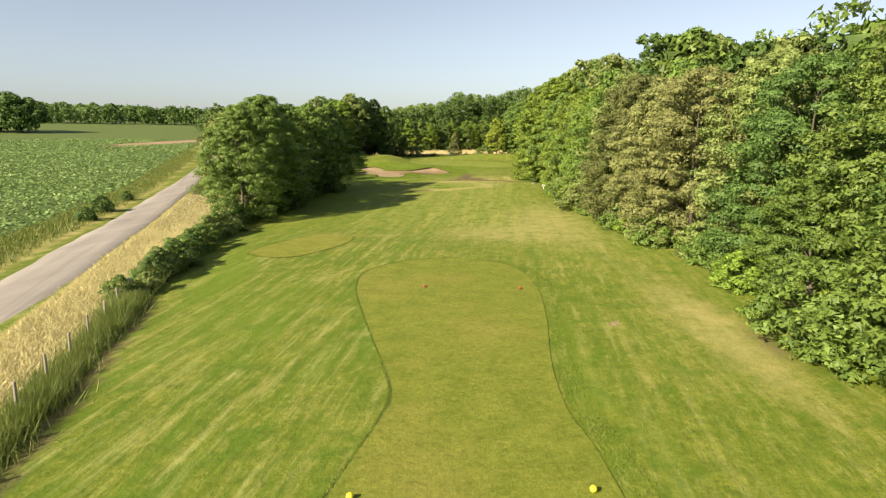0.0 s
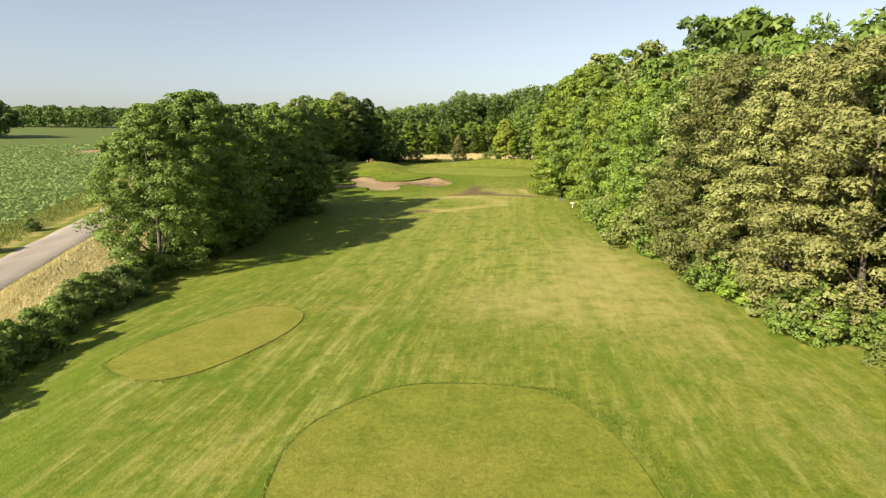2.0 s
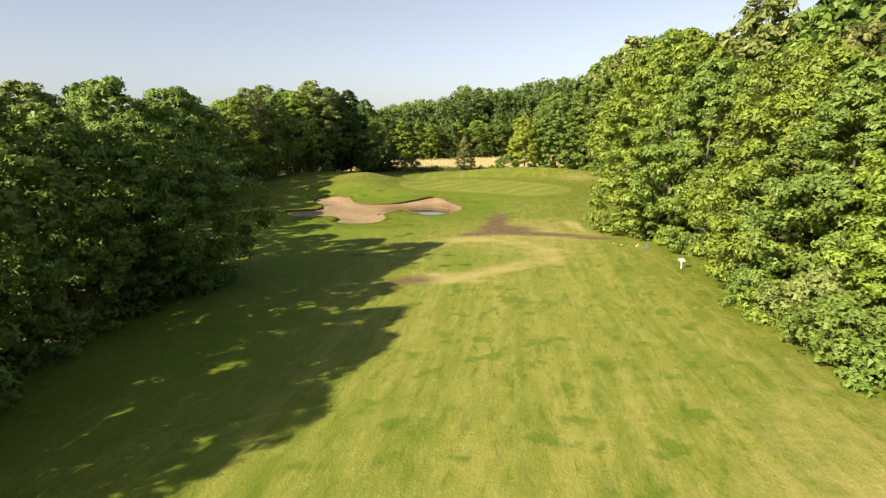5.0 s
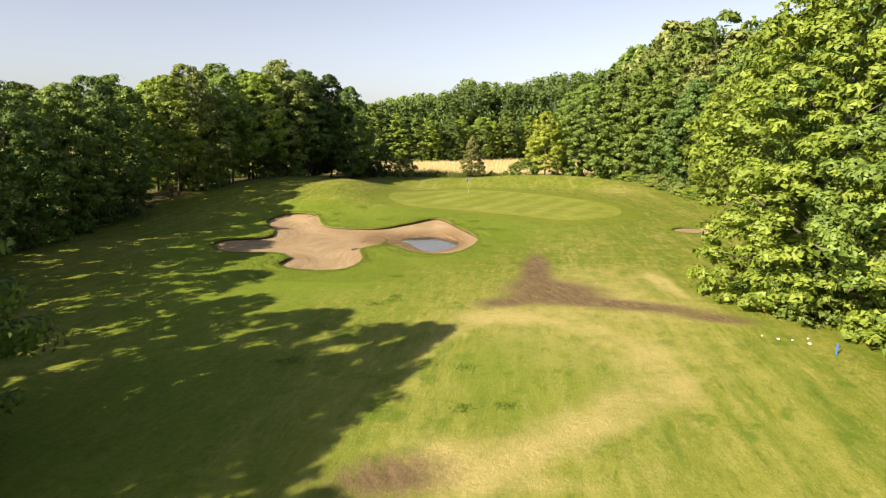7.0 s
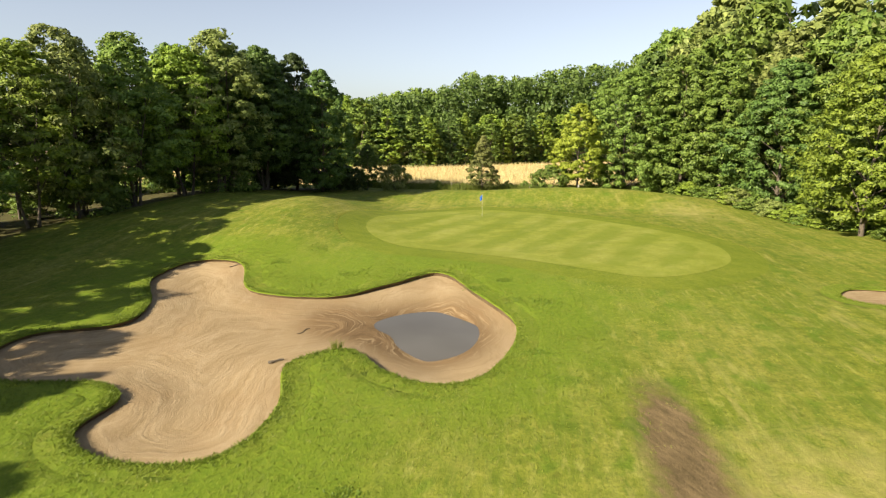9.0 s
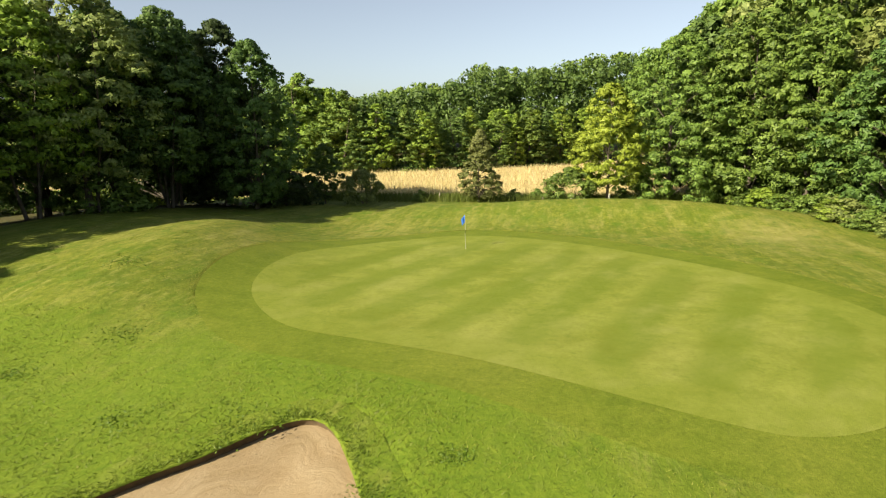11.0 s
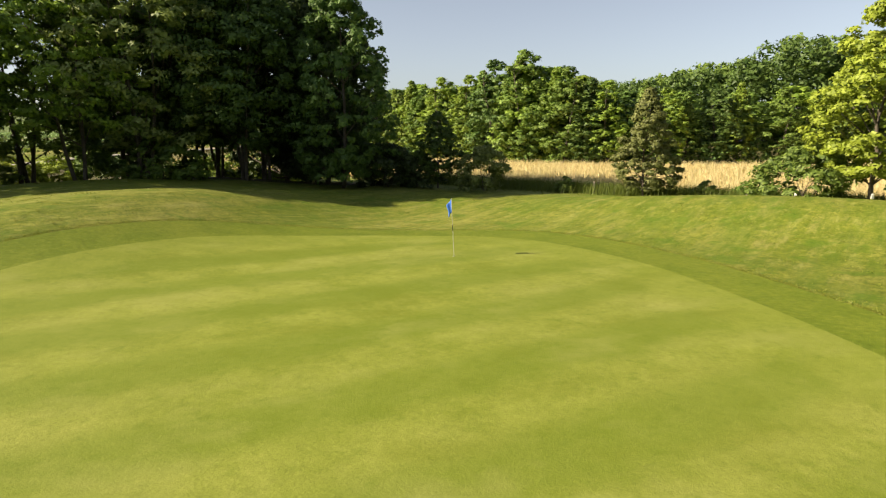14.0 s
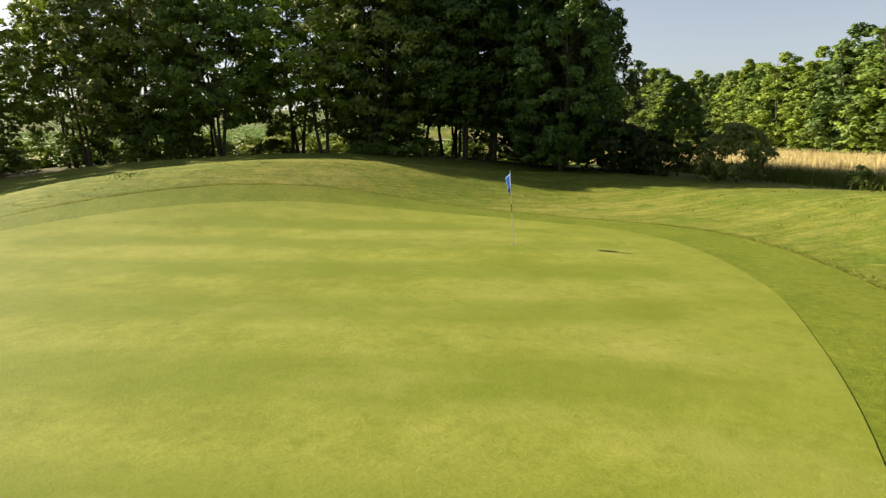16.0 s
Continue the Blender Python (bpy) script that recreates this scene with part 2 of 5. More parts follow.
def mat_leaves(name, dark, light, spread=0.14):
    """Leaf colour varies leaf by leaf and tree by tree; the sun shines through a little."""
    m, nt, b = shader(name)
    g, o = nt.nodes.new("ShaderNodeNewGeometry"), nt.nodes.new("ShaderNodeObjectInfo")
    col = mix(nt, dark, tuple(c * 1.08 for c in light), g.outputs["Random Per Island"])
    clump = grain(nt, 0.45, 2, 0.5)
    col = mix(nt, col, tuple(min(1, c * 1.3) for c in light), ramp(nt, clump, 0.5, 0.75, 0, 0.5))
    hsv = node(nt, "ShaderNodeHueSaturation")
    nt.links.new(ramp(nt, o.outputs["Random"], 0, 1, 0.493, 0.506), hsv.inputs["Hue"])
    nt.links.new(ramp(nt, o.outputs["Random"], 0, 1, 1 - spread, 1 + spread), hsv.inputs["Value"])
    nt.links.new(col, hsv.inputs["Color"])
    nt.links.new(hsv.outputs[0], b.inputs["Base Color"])
    b.inputs["Roughness"].default_value = 0.55
    b.inputs["Specular IOR Level"].default_value = 0.3
    t = nt.nodes.new("ShaderNodeBsdfTranslucent")
    nt.links.new(hsv.outputs[0], t.inputs["Color"])
    x = nt.nodes.new("ShaderNodeMixShader")
    x.inputs[0].default_value = 0.32
    nt.links.new(b.outputs[0], x.inputs[1])
    nt.links.new(t.outputs[0], x.inputs[2])
    nt.links.new(x.outputs[0], nt.nodes["Material Output"].inputs["Surface"])
    return m


def mat_plain(name, a, c, scale=6.0, rough=0.8, bump=0.3, depth=0.02, metal=0.0):
    m, nt, b = shader(name)
    n1, n2 = grain(nt, scale, 5, 0.65), grain(nt, scale * 0.12, 4, 0.6)
    col = mix(nt, a, c, ramp(nt, math_node(nt, "ADD", math_node(nt, "MULTIPLY", n1, 0.5), math_node(nt, "MULTIPLY", n2, 0.5)), 0.35, 0.65))
    nt.links.new(col, b.inputs["Base Color"])
    b.inputs["Roughness"].default_value = rough
    b.inputs["Metallic"].default_value = metal
    relief(nt, b, n1, bump, depth)
    return m


def mat_green():
    m, nt, b, col = turf("cut_grass", (0.150, 0.184, 0.021), (0.212, 0.240, 0.040), (0.268, 0.270, 0.072), 0.45, 22, 0.32)
    # mowing stripes, brushed to and fro
    p = position(nt, (1, 1, 1), STRIPE_TURN)
    sep = nt.nodes.new("ShaderNodeSeparateXYZ")
    nt.links.new(p, sep.inputs[0])
    wave = math_node(nt, "SINE", math_node(nt, "ADD", math_node(nt, "MULTIPLY", sep.outputs[0], math.pi / STRIPE_WIDTH),
                                           math_node(nt, "MULTIPLY", grain(nt, 0.4, 4), 2.2)))
    col = mix(nt, col, (0.110, 0.152, 0.012), math_node(nt, "MULTIPLY", ramp(nt, wave, -0.6, 0.6, 0, 0.56), ramp(nt, zone(nt, "zone_rim"), 1.6, 2.1)))
    col = mix(nt, col, (0.150, 0.188, 0.022), ramp(nt, zone(nt, "zone_rim"), 1.6, 2.0, 0.35, 0))
    # soft smudges where the turf is thin or thick
    smudge, blot = grain(nt, 0.55, 5, 0.62, along(nt, 40, 1, 0.55)), grain(nt, 2.4, 5, 0.65)
    col = mix(nt, col, (0.270, 0.275, 0.080), ramp(nt, smudge, 0.52, 0.74, 0, 0.42))
    col = mix(nt, col, (0.118, 0.142, 0.010), ramp(nt, smudge, 0.30, 0.46, 0.5, 0))
    col = mix(nt, col, (0.095, 0.135, 0.010), ramp(nt, blot, 0.30, 0.44, 0.40, 0))
    nt.links.new(col, b.inputs["Base Color"])
    return m


def mat_sand():
    m, nt, b = shader("sand")
    n1, n2, n3 = grain(nt, 0.35, 4, 0.6), grain(nt, 14, 5, 0.7), grain(nt, 1.4, 5, 0.65, position(nt, (1, 0.4, 1), 35))
    # tracks dragged along the edge and round the hollow
    at = nt.nodes.new("ShaderNodeCombineXYZ")
    sep = nt.nodes.new("ShaderNodeSeparateXYZ")
    nt.links.new(position(nt), sep.inputs[0])
    bend = math_node(nt, "MULTIPLY", grain(nt, 0.3, 3, 0.5), 2.6)
    nt.links.new(math_node(nt, "MULTIPLY", math_node(nt, "ADD", zone(nt, "zone_ring"), bend), 2.6), at.inputs[0])
    nt.links.new(math_node(nt, "MULTIPLY", sep.outputs[0], 0.22), at.inputs[1])
    nt.links.new(math_node(nt, "MULTIPLY", sep.outputs[1], 0.22), at.inputs[2])
    drag = grain(nt, 1.0, 7, 0.68, at.outputs[0])
    far = nt.nodes.new("ShaderNodeVectorMath")
    far.operation = "MULTIPLY"
    far.inputs[1].default_value = (3.4, 2.0, 2.0)
    nt.links.new(at.outputs[0], far.inputs[0])
    groove = grain(nt, 1.0, 6, 0.7, far.outputs[0])
    col = mix(nt, (0.215, 0.157, 0.085), (0.310, 0.240, 0.145), ramp(nt, drag, 0.32, 0.66))
    col = mix(nt, col, (0.185, 0.128, 0.066), ramp(nt, groove, 0.36, 0.48, 0.45, 0))
    col = mix(nt, col, (0.355, 0.285, 0.185), ramp(nt, n3, 0.5, 0.75, 0, 0.5))
    col = mix(nt, col, (0.235, 0.160, 0.085), ramp(nt, n1, 0.52, 0.72, 0, 0.45))
    col = mix(nt, col, (0.18, 0.12, 0.065), ramp(nt, n2, 0.3, 0.45, 0.35, 0))
    wet = math_node(nt, "ADD", zone(nt, "zone_wet"), math_node(nt, "MULTIPLY", math_node(nt, "SUBTRACT", drag, 0.5), 1.3))
    col = mix(nt, col, mix(nt, (0.085, 0.052, 0.024), (0.175, 0.115, 0.058), ramp(nt, drag, 0.4, 0.65)), ramp(nt, wet, 0.15, 0.75, 0, 0.9))
    col = mix(nt, col, (0.300, 0.228, 0.135), math_node(nt, "MULTIPLY", ramp(nt, zone(nt, "zone_wet"), 0.2, 0.6), ramp(nt, groove, 0.54, 0.64, 0, 0.75)))
    nt.links.new(col, b.inputs["Base Color"])
    b.inputs["Roughness"].default_value = 0.9
    b.inputs["Specular IOR Level"].default_value = 0.15
    h = math_node(nt, "ADD", math_node(nt, "MULTIPLY", n2, 0.35), math_node(nt, "ADD", math_node(nt, "MULTIPLY", drag, 0.9), math_node(nt, "MULTIPLY", groove, 0.45)))
    relief(nt, b, h, 0.6, 0.07)
    return m


def mat_road():
    m, nt, b = shader("worn_asphalt")
    n1, n2 = grain(nt, 0.5, 5, 0.6, position(nt, (1, 0.25, 1), -19)), grain(nt, 22, 4, 0.7)
    col = mix(nt, (0.245, 0.215, 0.188), (0.325, 0.290, 0.250), ramp(nt, n1, 0.35, 0.65))
    worn = grain(nt, 1.0, 5, 0.65, along(nt, -19, 1.6, 0.03))
    col = mix(nt, col, (0.190, 0.165, 0.145), ramp(nt, worn, 0.52, 0.64, 0, 0.55))
    col = mix(nt, col, (0.17, 0.15, 0.13), ramp(nt, n2, 0.3, 0.5, 0.5, 0))
    col = mix(nt, col, (0.13, 0.12, 0.11), ramp(nt, grain(nt, 0.9, 3, 0.5, position(nt, (1, 0.3, 1), -19)), 0.66, 0.75, 0, 0.6))
    nt.links.new(col, b.inputs["Base Color"])
    b.inputs["Roughness"].default_value = 0.88
    relief(nt, b, n2, 0.3, 0.02)
    return m


def mat_water():
    m, nt, b = shader("puddle_water")
    nt.links.new(mix(nt, (0.072, 0.065, 0.048), (0.100, 0.093, 0.076), ramp(nt, grain(nt, 0.16, 3, 0.5), 0.35, 0.65)), b.inputs["Base Color"])
    nt.links.new(ramp(nt, grain(nt, 0.7, 3, 0.5), 0.35, 0.7, 0.02, 0.05), b.inputs["Roughness"])
    b.inputs["IOR"].default_value = 1.33
    relief(nt, b, grain(nt, 1.6, 3, 0.5), 0.03, 0.02)
    return m


STRIPE_TURN, STRIPE_WIDTH = 26.0, 1.6
M_GROUND, M_GREEN, M_SAND, M_ROAD, M_WATER = mat_ground(), mat_green(), mat_sand(), mat_road(), mat_water()
M_TEE = turf("tee_grass", (0.120, 0.150, 0.016), (0.182, 0.202, 0.029), (0.255, 0.215, 0.055), 0.75, 14, 0.6)[0]
M_TEE_DRY = turf("dry_tee_grass", (0.140, 0.158, 0.020), (0.205, 0.212, 0.036), (0.275, 0.245, 0.066), 0.6, 14, 0.5)[0]
M_FRINGE = turf("fringe_grass", (0.101, 0.142, 0.011), (0.145, 0.179, 0.018), (0.204, 0.210, 0.036), 0.45, 16, 0.5)[0]
M_BARK = mat_plain("bark", (0.060, 0.048, 0.035), (0.125, 0.105, 0.080), 9, 0.9, 0.6, 0.04)
M_LEAF = {
    "green": mat_leaves("leaf_green", (0.070, 0.128, 0.022), (0.182, 0.262, 0.050)),
    "deep": mat_leaves("leaf_deep", (0.046, 0.094, 0.021), (0.120, 0.192, 0.042)),
    # leaf green darkened to stand for trees in the shade of others
    "dark": mat_leaves("leaf_in_shade", (0.030, 0.054, 0.016), (0.072, 0.108, 0.030)),
    "olive": mat_leaves("leaf_olive", (0.104, 0.145, 0.036), (0.242, 0.286, 0.082)),
    "brown": mat_leaves("leaf_olive_brown", (0.088, 0.108, 0.031), (0.188, 0.206, 0.062)),
    "bright": mat_leaves("leaf_bright", (0.104, 0.172, 0.020), (0.240, 0.328, 0.046)),
    "yellow": mat_leaves("leaf_yellow", (0.160, 0.215, 0.022), (0.285, 0.345, 0.042)),
    "pale": mat_leaves("leaf_pale", (0.130, 0.150, 0.048), (0.285, 0.295, 0.100)),
}
M_STRAW = mat_leaves("straw_blades", (0.36, 0.32, 0.13), (0.60, 0.53, 0.29), 0.1)
M_WEED = mat_leaves("weed_blades", (0.080, 0.130, 0.020), (0.22, 0.245, 0.062), 0.1)
M_BLADE = mat_leaves("grass_blades", (0.065, 0.10, 0.014), (0.13, 0.165, 0.028), 0.1)
M_RIM = mat_leaves("rim_blades", (0.080, 0.122, 0.013), (0.145, 0.182, 0.027), 0.1)
M_CLOVER = mat_leaves("clover_leaves", (0.070, 0.125, 0.012), (0.120, 0.185, 0.022), 0.1)
M_LIP_BLADE = mat_leaves("lip_blades", (0.090, 0.140, 0.013), (0.170, 0.212, 0.030), 0.1)
M_ROUGH = mat_leaves("rough_blades", (0.120, 0.155, 0.018), (0.215, 0.225, 0.035), 0.1)
M_CROP = mat_leaves("crop_leaves", (0.100, 0.170, 0.042), (0.255, 0.335, 0.118), 0.1)
M_SHADED_SOIL = mat_plain("shaded_earth", (0.085, 0.060, 0.032), (0.17, 0.12, 0.065), 8, 0.95, 0.5, 0.04)
M_WOOD = mat_plain("grey_wood", (0.20, 0.17, 0.13), (0.34, 0.30, 0.24), 14, 0.85, 0.4, 0.01)
M_DEAD = mat_plain("dead_wood", (0.15, 0.115, 0.085), (0.26, 0.205, 0.155), 10, 0.9, 0.5, 0.02)
M_WIRE = mat_plain("wire", (0.25, 0.24, 0.22), (0.35, 0.34, 0.32), 20, 0.45, 0.1, 0.002, 0.9)
M_RED = mat_plain("red_paint", (0.28, 0.035, 0.02), (0.38, 0.05, 0.03), 12, 0.4, 0.1, 0.005)
M_YELLOW = mat_plain("yellow_paint", (0.75, 0.60, 0.02), (0.85, 0.70, 0.05), 12, 0.4, 0.1, 0.005)
M_WHITE = mat_plain("white_paint", (0.70, 0.69, 0.65), (0.80, 0.79, 0.76), 9, 0.5, 0.1, 0.005)
M_POLE = mat_plain("weathered_white", (0.42, 0.42, 0.38), (0.52, 0.52, 0.48), 9, 0.5, 0.1, 0.003)
M_BLUE = mat_plain("blue_cloth", (0.02, 0.10, 0.42), (0.03, 0.15, 0.52), 9, 0.7, 0.2, 0.01)
M_DARK = mat_plain("near_black", (0.02, 0.018, 0.015), (0.03, 0.028, 0.02), 9, 0.9, 0.1, 0.01)


# ---------------------------------------------------------------- mesh tools
def mesh_of(name, verts, faces, material, smooth=False, normals=None):
    me = bpy.data.meshes.new(name)
    verts, faces = np.asarray(verts, np.float32), np.asarray(faces, np.int32)
    k = faces.shape[1]
    me.vertices.add(len(verts))
    me.vertices.foreach_set("co", verts.ravel())
    me.loops.add(faces.size)
    me.loops.foreach_set("vertex_index", faces.ravel())
    me.polygons.add(len(faces))
    me.polygons.foreach_set("loop_start", np.arange(0, faces.size, k, dtype=np.int32))
    me.polygons.foreach_set("use_smooth", np.full(len(faces), smooth))
    me.update(calc_edges=True)
    me.materials.append(material)
    if normals is not None:
        me.normals_split_custom_set_from_vertices(np.asarray(normals, np.float32))
    return me


def part(name, bm, material, parent, label=""):
    """Links a bmesh as one mesh object under a thing."""
    me = bpy.data.meshes.new(name)
    bm.to_mesh(me)
    bm.free()
    me.materials.append(material)
    ob = new(name, me)
    ob.parent = parent
    return tagged(ob, label)


def held(name, me, parent, label=""):
    ob = new(name, me)
    ob.parent = parent
    return tagged(ob, label)


def filled(line, step):
    """Triangles that fill a closed line, with inner points on a grid of that step."""
    from mathutils.geometry import delaunay_2d_cdt
    lo, hi = line.min(0), line.max(0)
    gx, gy = np.meshgrid(np.arange(lo[0], hi[0], step), np.arange(lo[1], hi[1], step))
    gx, gy = gx.ravel() + rng.uniform(-0.1, 0.1, gx.size) * step, gy.ravel() + rng.uniform(-0.1, 0.1, gy.size) * step
    keep = inside_depth(gx, gy, line) > step * 0.45
    pts = [Vector(p) for p in line] + [Vector(p) for p in zip(gx[keep], gy[keep])]
    n = len(line)
    v, _, f, *_ = delaunay_2d_cdt(pts, [(i, (i + 1) % n) for i in range(n)], [list(range(n))], 1, 1e-5)
    return np.array([(p.x, p.y) for p in v]), np.array([t[:3] for t in f])


def patch(name, line, step, lift, material, height=rise):
    xy, f = filled(line, step)
    z = height(xy[:, 0], xy[:, 1]) + lift
    return new(name, mesh_of(name, np.column_stack([xy, z]), f, material, True)), xy


def set_zone(me, name, values):
    me.attributes.new(name, "FLOAT", "POINT").data.foreach_set("value", np.asarray(values, np.float32).ravel())


# ---------------------------------------------------------------- ground
def steps(*runs):
    """Grid lines: (from, to, step) runs joined."""
    return np.unique(np.round(np.concatenate([np.arange(a, b, s) for a, b, s in runs] + [[runs[-1][1]]]), 3))


FOREST_EDGE_Y = [-40, 20, 30, 36, 44, 48, 60, 72, 84, 97, 105, 116, 124, 135, 150, 168, 180, 188, 196, 215, 262]
FOREST_EDGE_X = [17, 17, 17, 18, 18.6, 15.5, 15.2, 14.8, 14, 15, 12.5, 14.5, 20, 29, 34, 32, 24, 17, 17, 30, 30]
BELT_EDGE_Y = [57, 60, 80, 88, 93, 95, 97, 104, 110, 120, 138, 148, 154, 160, 167, 178, 182]
BELT_EDGE_X = [-21, -20.0, -20.6, -19.7, -18.7, -24.5, -27.0, -31.0, -34.0, -36.5, -37.0, -35.2, -33.0, -31.2, -28.2, -23.0, -21.5]


def forest_x(y):
    return np.interp(y, FOREST_EDGE_Y, FOREST_EDGE_X)


def belt_x(y):
    return np.interp(y, BELT_EDGE_Y, BELT_EDGE_X)


def build_ground():
    gx = steps((-2600, -400, 220), (-400, -120, 20), (-120, -50, 3), (-50, -28, 1.0), (-28, 24, 0.6), (24, 45, 1.0), (45, 110, 5), (110, 400, 40), (400, 2600, 220))
    gy = steps((-600, -60, 60), (-60, -10, 5), (-10, 104, 1.0), (104, 185, 0.54), (185, 260, 2.5), (260, 520, 10), (520, 3000, 200))
    x, y = np.meshgrid(gx, gy)
    z = land(x, y)
    nx, ny = len(gx), len(gy)
    i = np.arange(nx * ny).reshape(ny, nx)
    f = np.stack([i[:-1, :-1], i[:-1, 1:], i[1:, 1:], i[1:, :-1]], -1).reshape(-1, 4)
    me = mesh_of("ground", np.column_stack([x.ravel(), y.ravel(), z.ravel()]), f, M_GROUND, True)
    ring = np.hypot((x + 0.4) / 5.4, (y - 100.4) / 7.6)
    rx = x - road_x(y)
    set_zone(me, "zone_verge", ss(1.5, 3.0, rx) * (1 - ss(-0.8, 0.2, rx - np.interp(y, [0, 17, 34, 58, 100], [5.0, 6.4, 7.0, 9.4, 12]))) * (1 - ss(80, 100, y)) + ss(-7.5, -6, rx) * (1 - ss(-3, -2, rx)) * 0.55)
    set_zone(me, "zone_crop", 1 - ss(-9.5, -8.0, rx))
    set_zone(me, "zone_soil", np.clip(bump_at(x, y, -100, 203, 27, 8.0, 74) * 1.6 + 1.2 * bump_at(x, y, 9.0, 26.8, 0.42, 0.26, 20) + 0.8 * bump_at(x, y, 7.9, 14.6, 0.5, 0.3), 0, 1))
    set_zone(me, "zone_hay", ss(186, 189, y + 0.05 * x) * ss(4, 8, rx) * (1 - ss(30, 45, x)) * (1 - ss(0, 3, y - np.interp(x, [-104, -58, -35, -24, -8, 20], [249, 238, 230, 229, 240, 262]))))
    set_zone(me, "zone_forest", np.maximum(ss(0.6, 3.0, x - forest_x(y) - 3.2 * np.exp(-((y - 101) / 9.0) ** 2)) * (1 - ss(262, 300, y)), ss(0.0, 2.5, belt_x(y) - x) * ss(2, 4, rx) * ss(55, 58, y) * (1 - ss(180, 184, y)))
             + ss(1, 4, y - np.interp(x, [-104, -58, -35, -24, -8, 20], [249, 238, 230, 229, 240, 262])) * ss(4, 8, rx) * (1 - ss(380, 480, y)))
    set_zone(me, "zone_dry", np.clip(0.8 * bump_at(x, y, -3.05, 18, 0.22, 2.2) + 0.7 * bump_at(x, y, -3.3, 24.6, 0.9, 0.18, 30) + 0.8 * bump_at(x, y, 0.4, 96.6, 5.2, 1.5, 40) + 0.8 * bump_at(x, y, -3.7, 93.7, 2.4, 1.4, 5) + 0.3 * bump_at(ring, 0 * ring, 1.0, 0, 0.13, 1) + 0.6 * bump_at(x, y, 8.9, 115, 0.45, 2.6, 12) + 0.5 * bump_at(x, y, -2.5, 108.5, 3, 2) + 0.35 * bump_at(x, y, 7, 62, 6, 14) + 0.45 * bump_at(x, y, 12, 60, 5, 30)
             + 0.6 * bump_at(x, y, 13.8, 26, 2.0, 10) + 0.45 * bump_at(x, y, 2, 52, 6, 6) + 0.55 * bump_at(x, y, 4.5, 111, 7, 3.2, -10) + 0.22 * bump_at(x, y, -2.6, 21, 1.3, 7) + 0.5 * bump_at(x, y, 8.9, 116.2, 0.5, 2.0)
             + 0.5 * bump_at(x, y, -6.3, 36, 0.7, 5, -20) + 0.5 * bump_at(x, y, -6, 51, 2.2, 1.5) + 0.55 * bump_at(x, y, 18, 166, 6, 9) + 0.5 * bump_at(x, y, 3, 104, 8, 5) + 0.5 * bump_at(x, y, 5, 117, 7, 5) + 0.35 * bump_at(x, y, -17, 156, 4, 11), 0, 1))
    # bare earth; the fence strip paints in weed shadow along with its soil
    set_zone(me, "zone_dirt_shade", np.clip(1.2 * bump_at(x, y, 1.2, 118.6, 1.0, 4.2, -6) + 1.2 * bump_at(x, y, 1.7, 113.0, 2.9, 2.3, -8) + 1.0 * bump_at(x, y, 6.0, 110.4, 3.8, 0.9, -9)
             + 0.9 * bump_at(x, y, 9.8, 108.6, 2.0, 0.7, -12) + 0.8 * bump_at(x, y, -1.6, 110.4, 1.8, 0.9, 12) + 0.9 * bump_at(x, y, -5.6, 93.2, 2.0, 1.2, 15)
             + 0.6 * (1 - ss(0.3, 0.7, np.abs(x - 1.25 - np.interp(y, [-10, 0, 17, 25, 34], [-4.9, -7.6, -12.1, -14.6, -17.4])))) * (1 - ss(26, 34, y)) * ss(-12, -8, y) + 0.5 * bump_at(x, y, 15.2, 24.5, 0.8, 3.0) + 0.2 * bump_at(x, y, 14.2, 60, 0.9, 12), 0, 1))
    # fairway where the paleness of low-angle sunlit grass goes into the colour
    set_zone(me, "zone_fair_sheen", np.clip((1 - ss(0.55, 1.0, np.abs(x - np.interp(y, [40, 70, 110, 130], [3, 0, 2, 5])) / 13)) * ss(44, 66, y) * (1 - ss(100, 122, y)) + 0.7 * ss(30, 60, y) * (1 - ss(60, 90, y)) * ss(2, 8, x), 0, 1))
    set_zone(me, "zone_swirl", np.clip((1 - ss(-2.5, 0.5, x)) * (1 - ss(40, 60, y)) * ss(-40, -24, x) + 0.28 * ss(-2, 6, x) * (1 - ss(60, 85, y)) + 0.22, 0, 1))
    lush = 0.75 * ss(-6.5, -0.95, inside_depth(x, y, BUNKER)) + 0.75 * bump_at(x, y, -9, 140, 12, 6) + 0.45 * bump_at(x, y, -1, 132, 12, 6) + 0.35 * bump_at(x, y, -14, 114, 8, 6) + 0.5 * bump_at(x, y, -8, 28, 2.5, 9) + 0.75 * bump_at(x, y, -15, 84, 8.5, 32) + 0.6 * bump_at(x, y, 6.6, 22, 0.8, 12) + 0.6 * bump_at(x, y, -21, 118, 7, 12) + 0.5 * (1 - ss(0.55, 0.85, ring)) + 0.7 * bump_at(x, y, -13.5, 36, 2.2, 9, 14)
    set_zone(me, "zone_lush", np.clip(lush, 0, 1))
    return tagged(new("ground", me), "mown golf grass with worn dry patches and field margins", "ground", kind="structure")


build_ground()

green, spots_xy = patch("putting_green", GREEN, 0.55, 0.028, M_GREEN)
set_zone(green.data, "zone_rim", inside_depth(spots_xy[:, 0], spots_xy[:, 1], GREEN))
tagged(green, "closely cut putting green with pale diagonal mowing stripes", "green", kind="structure")
fringe, _ = patch("green_fringe", FRINGE, 0.7, 0.014, M_FRINGE)
tagged(fringe, "slightly longer collar of grass round the green", "fringe", kind="structure")
tee, _ = patch("tee_box", TEE, 0.8, 0.03, M_TEE)
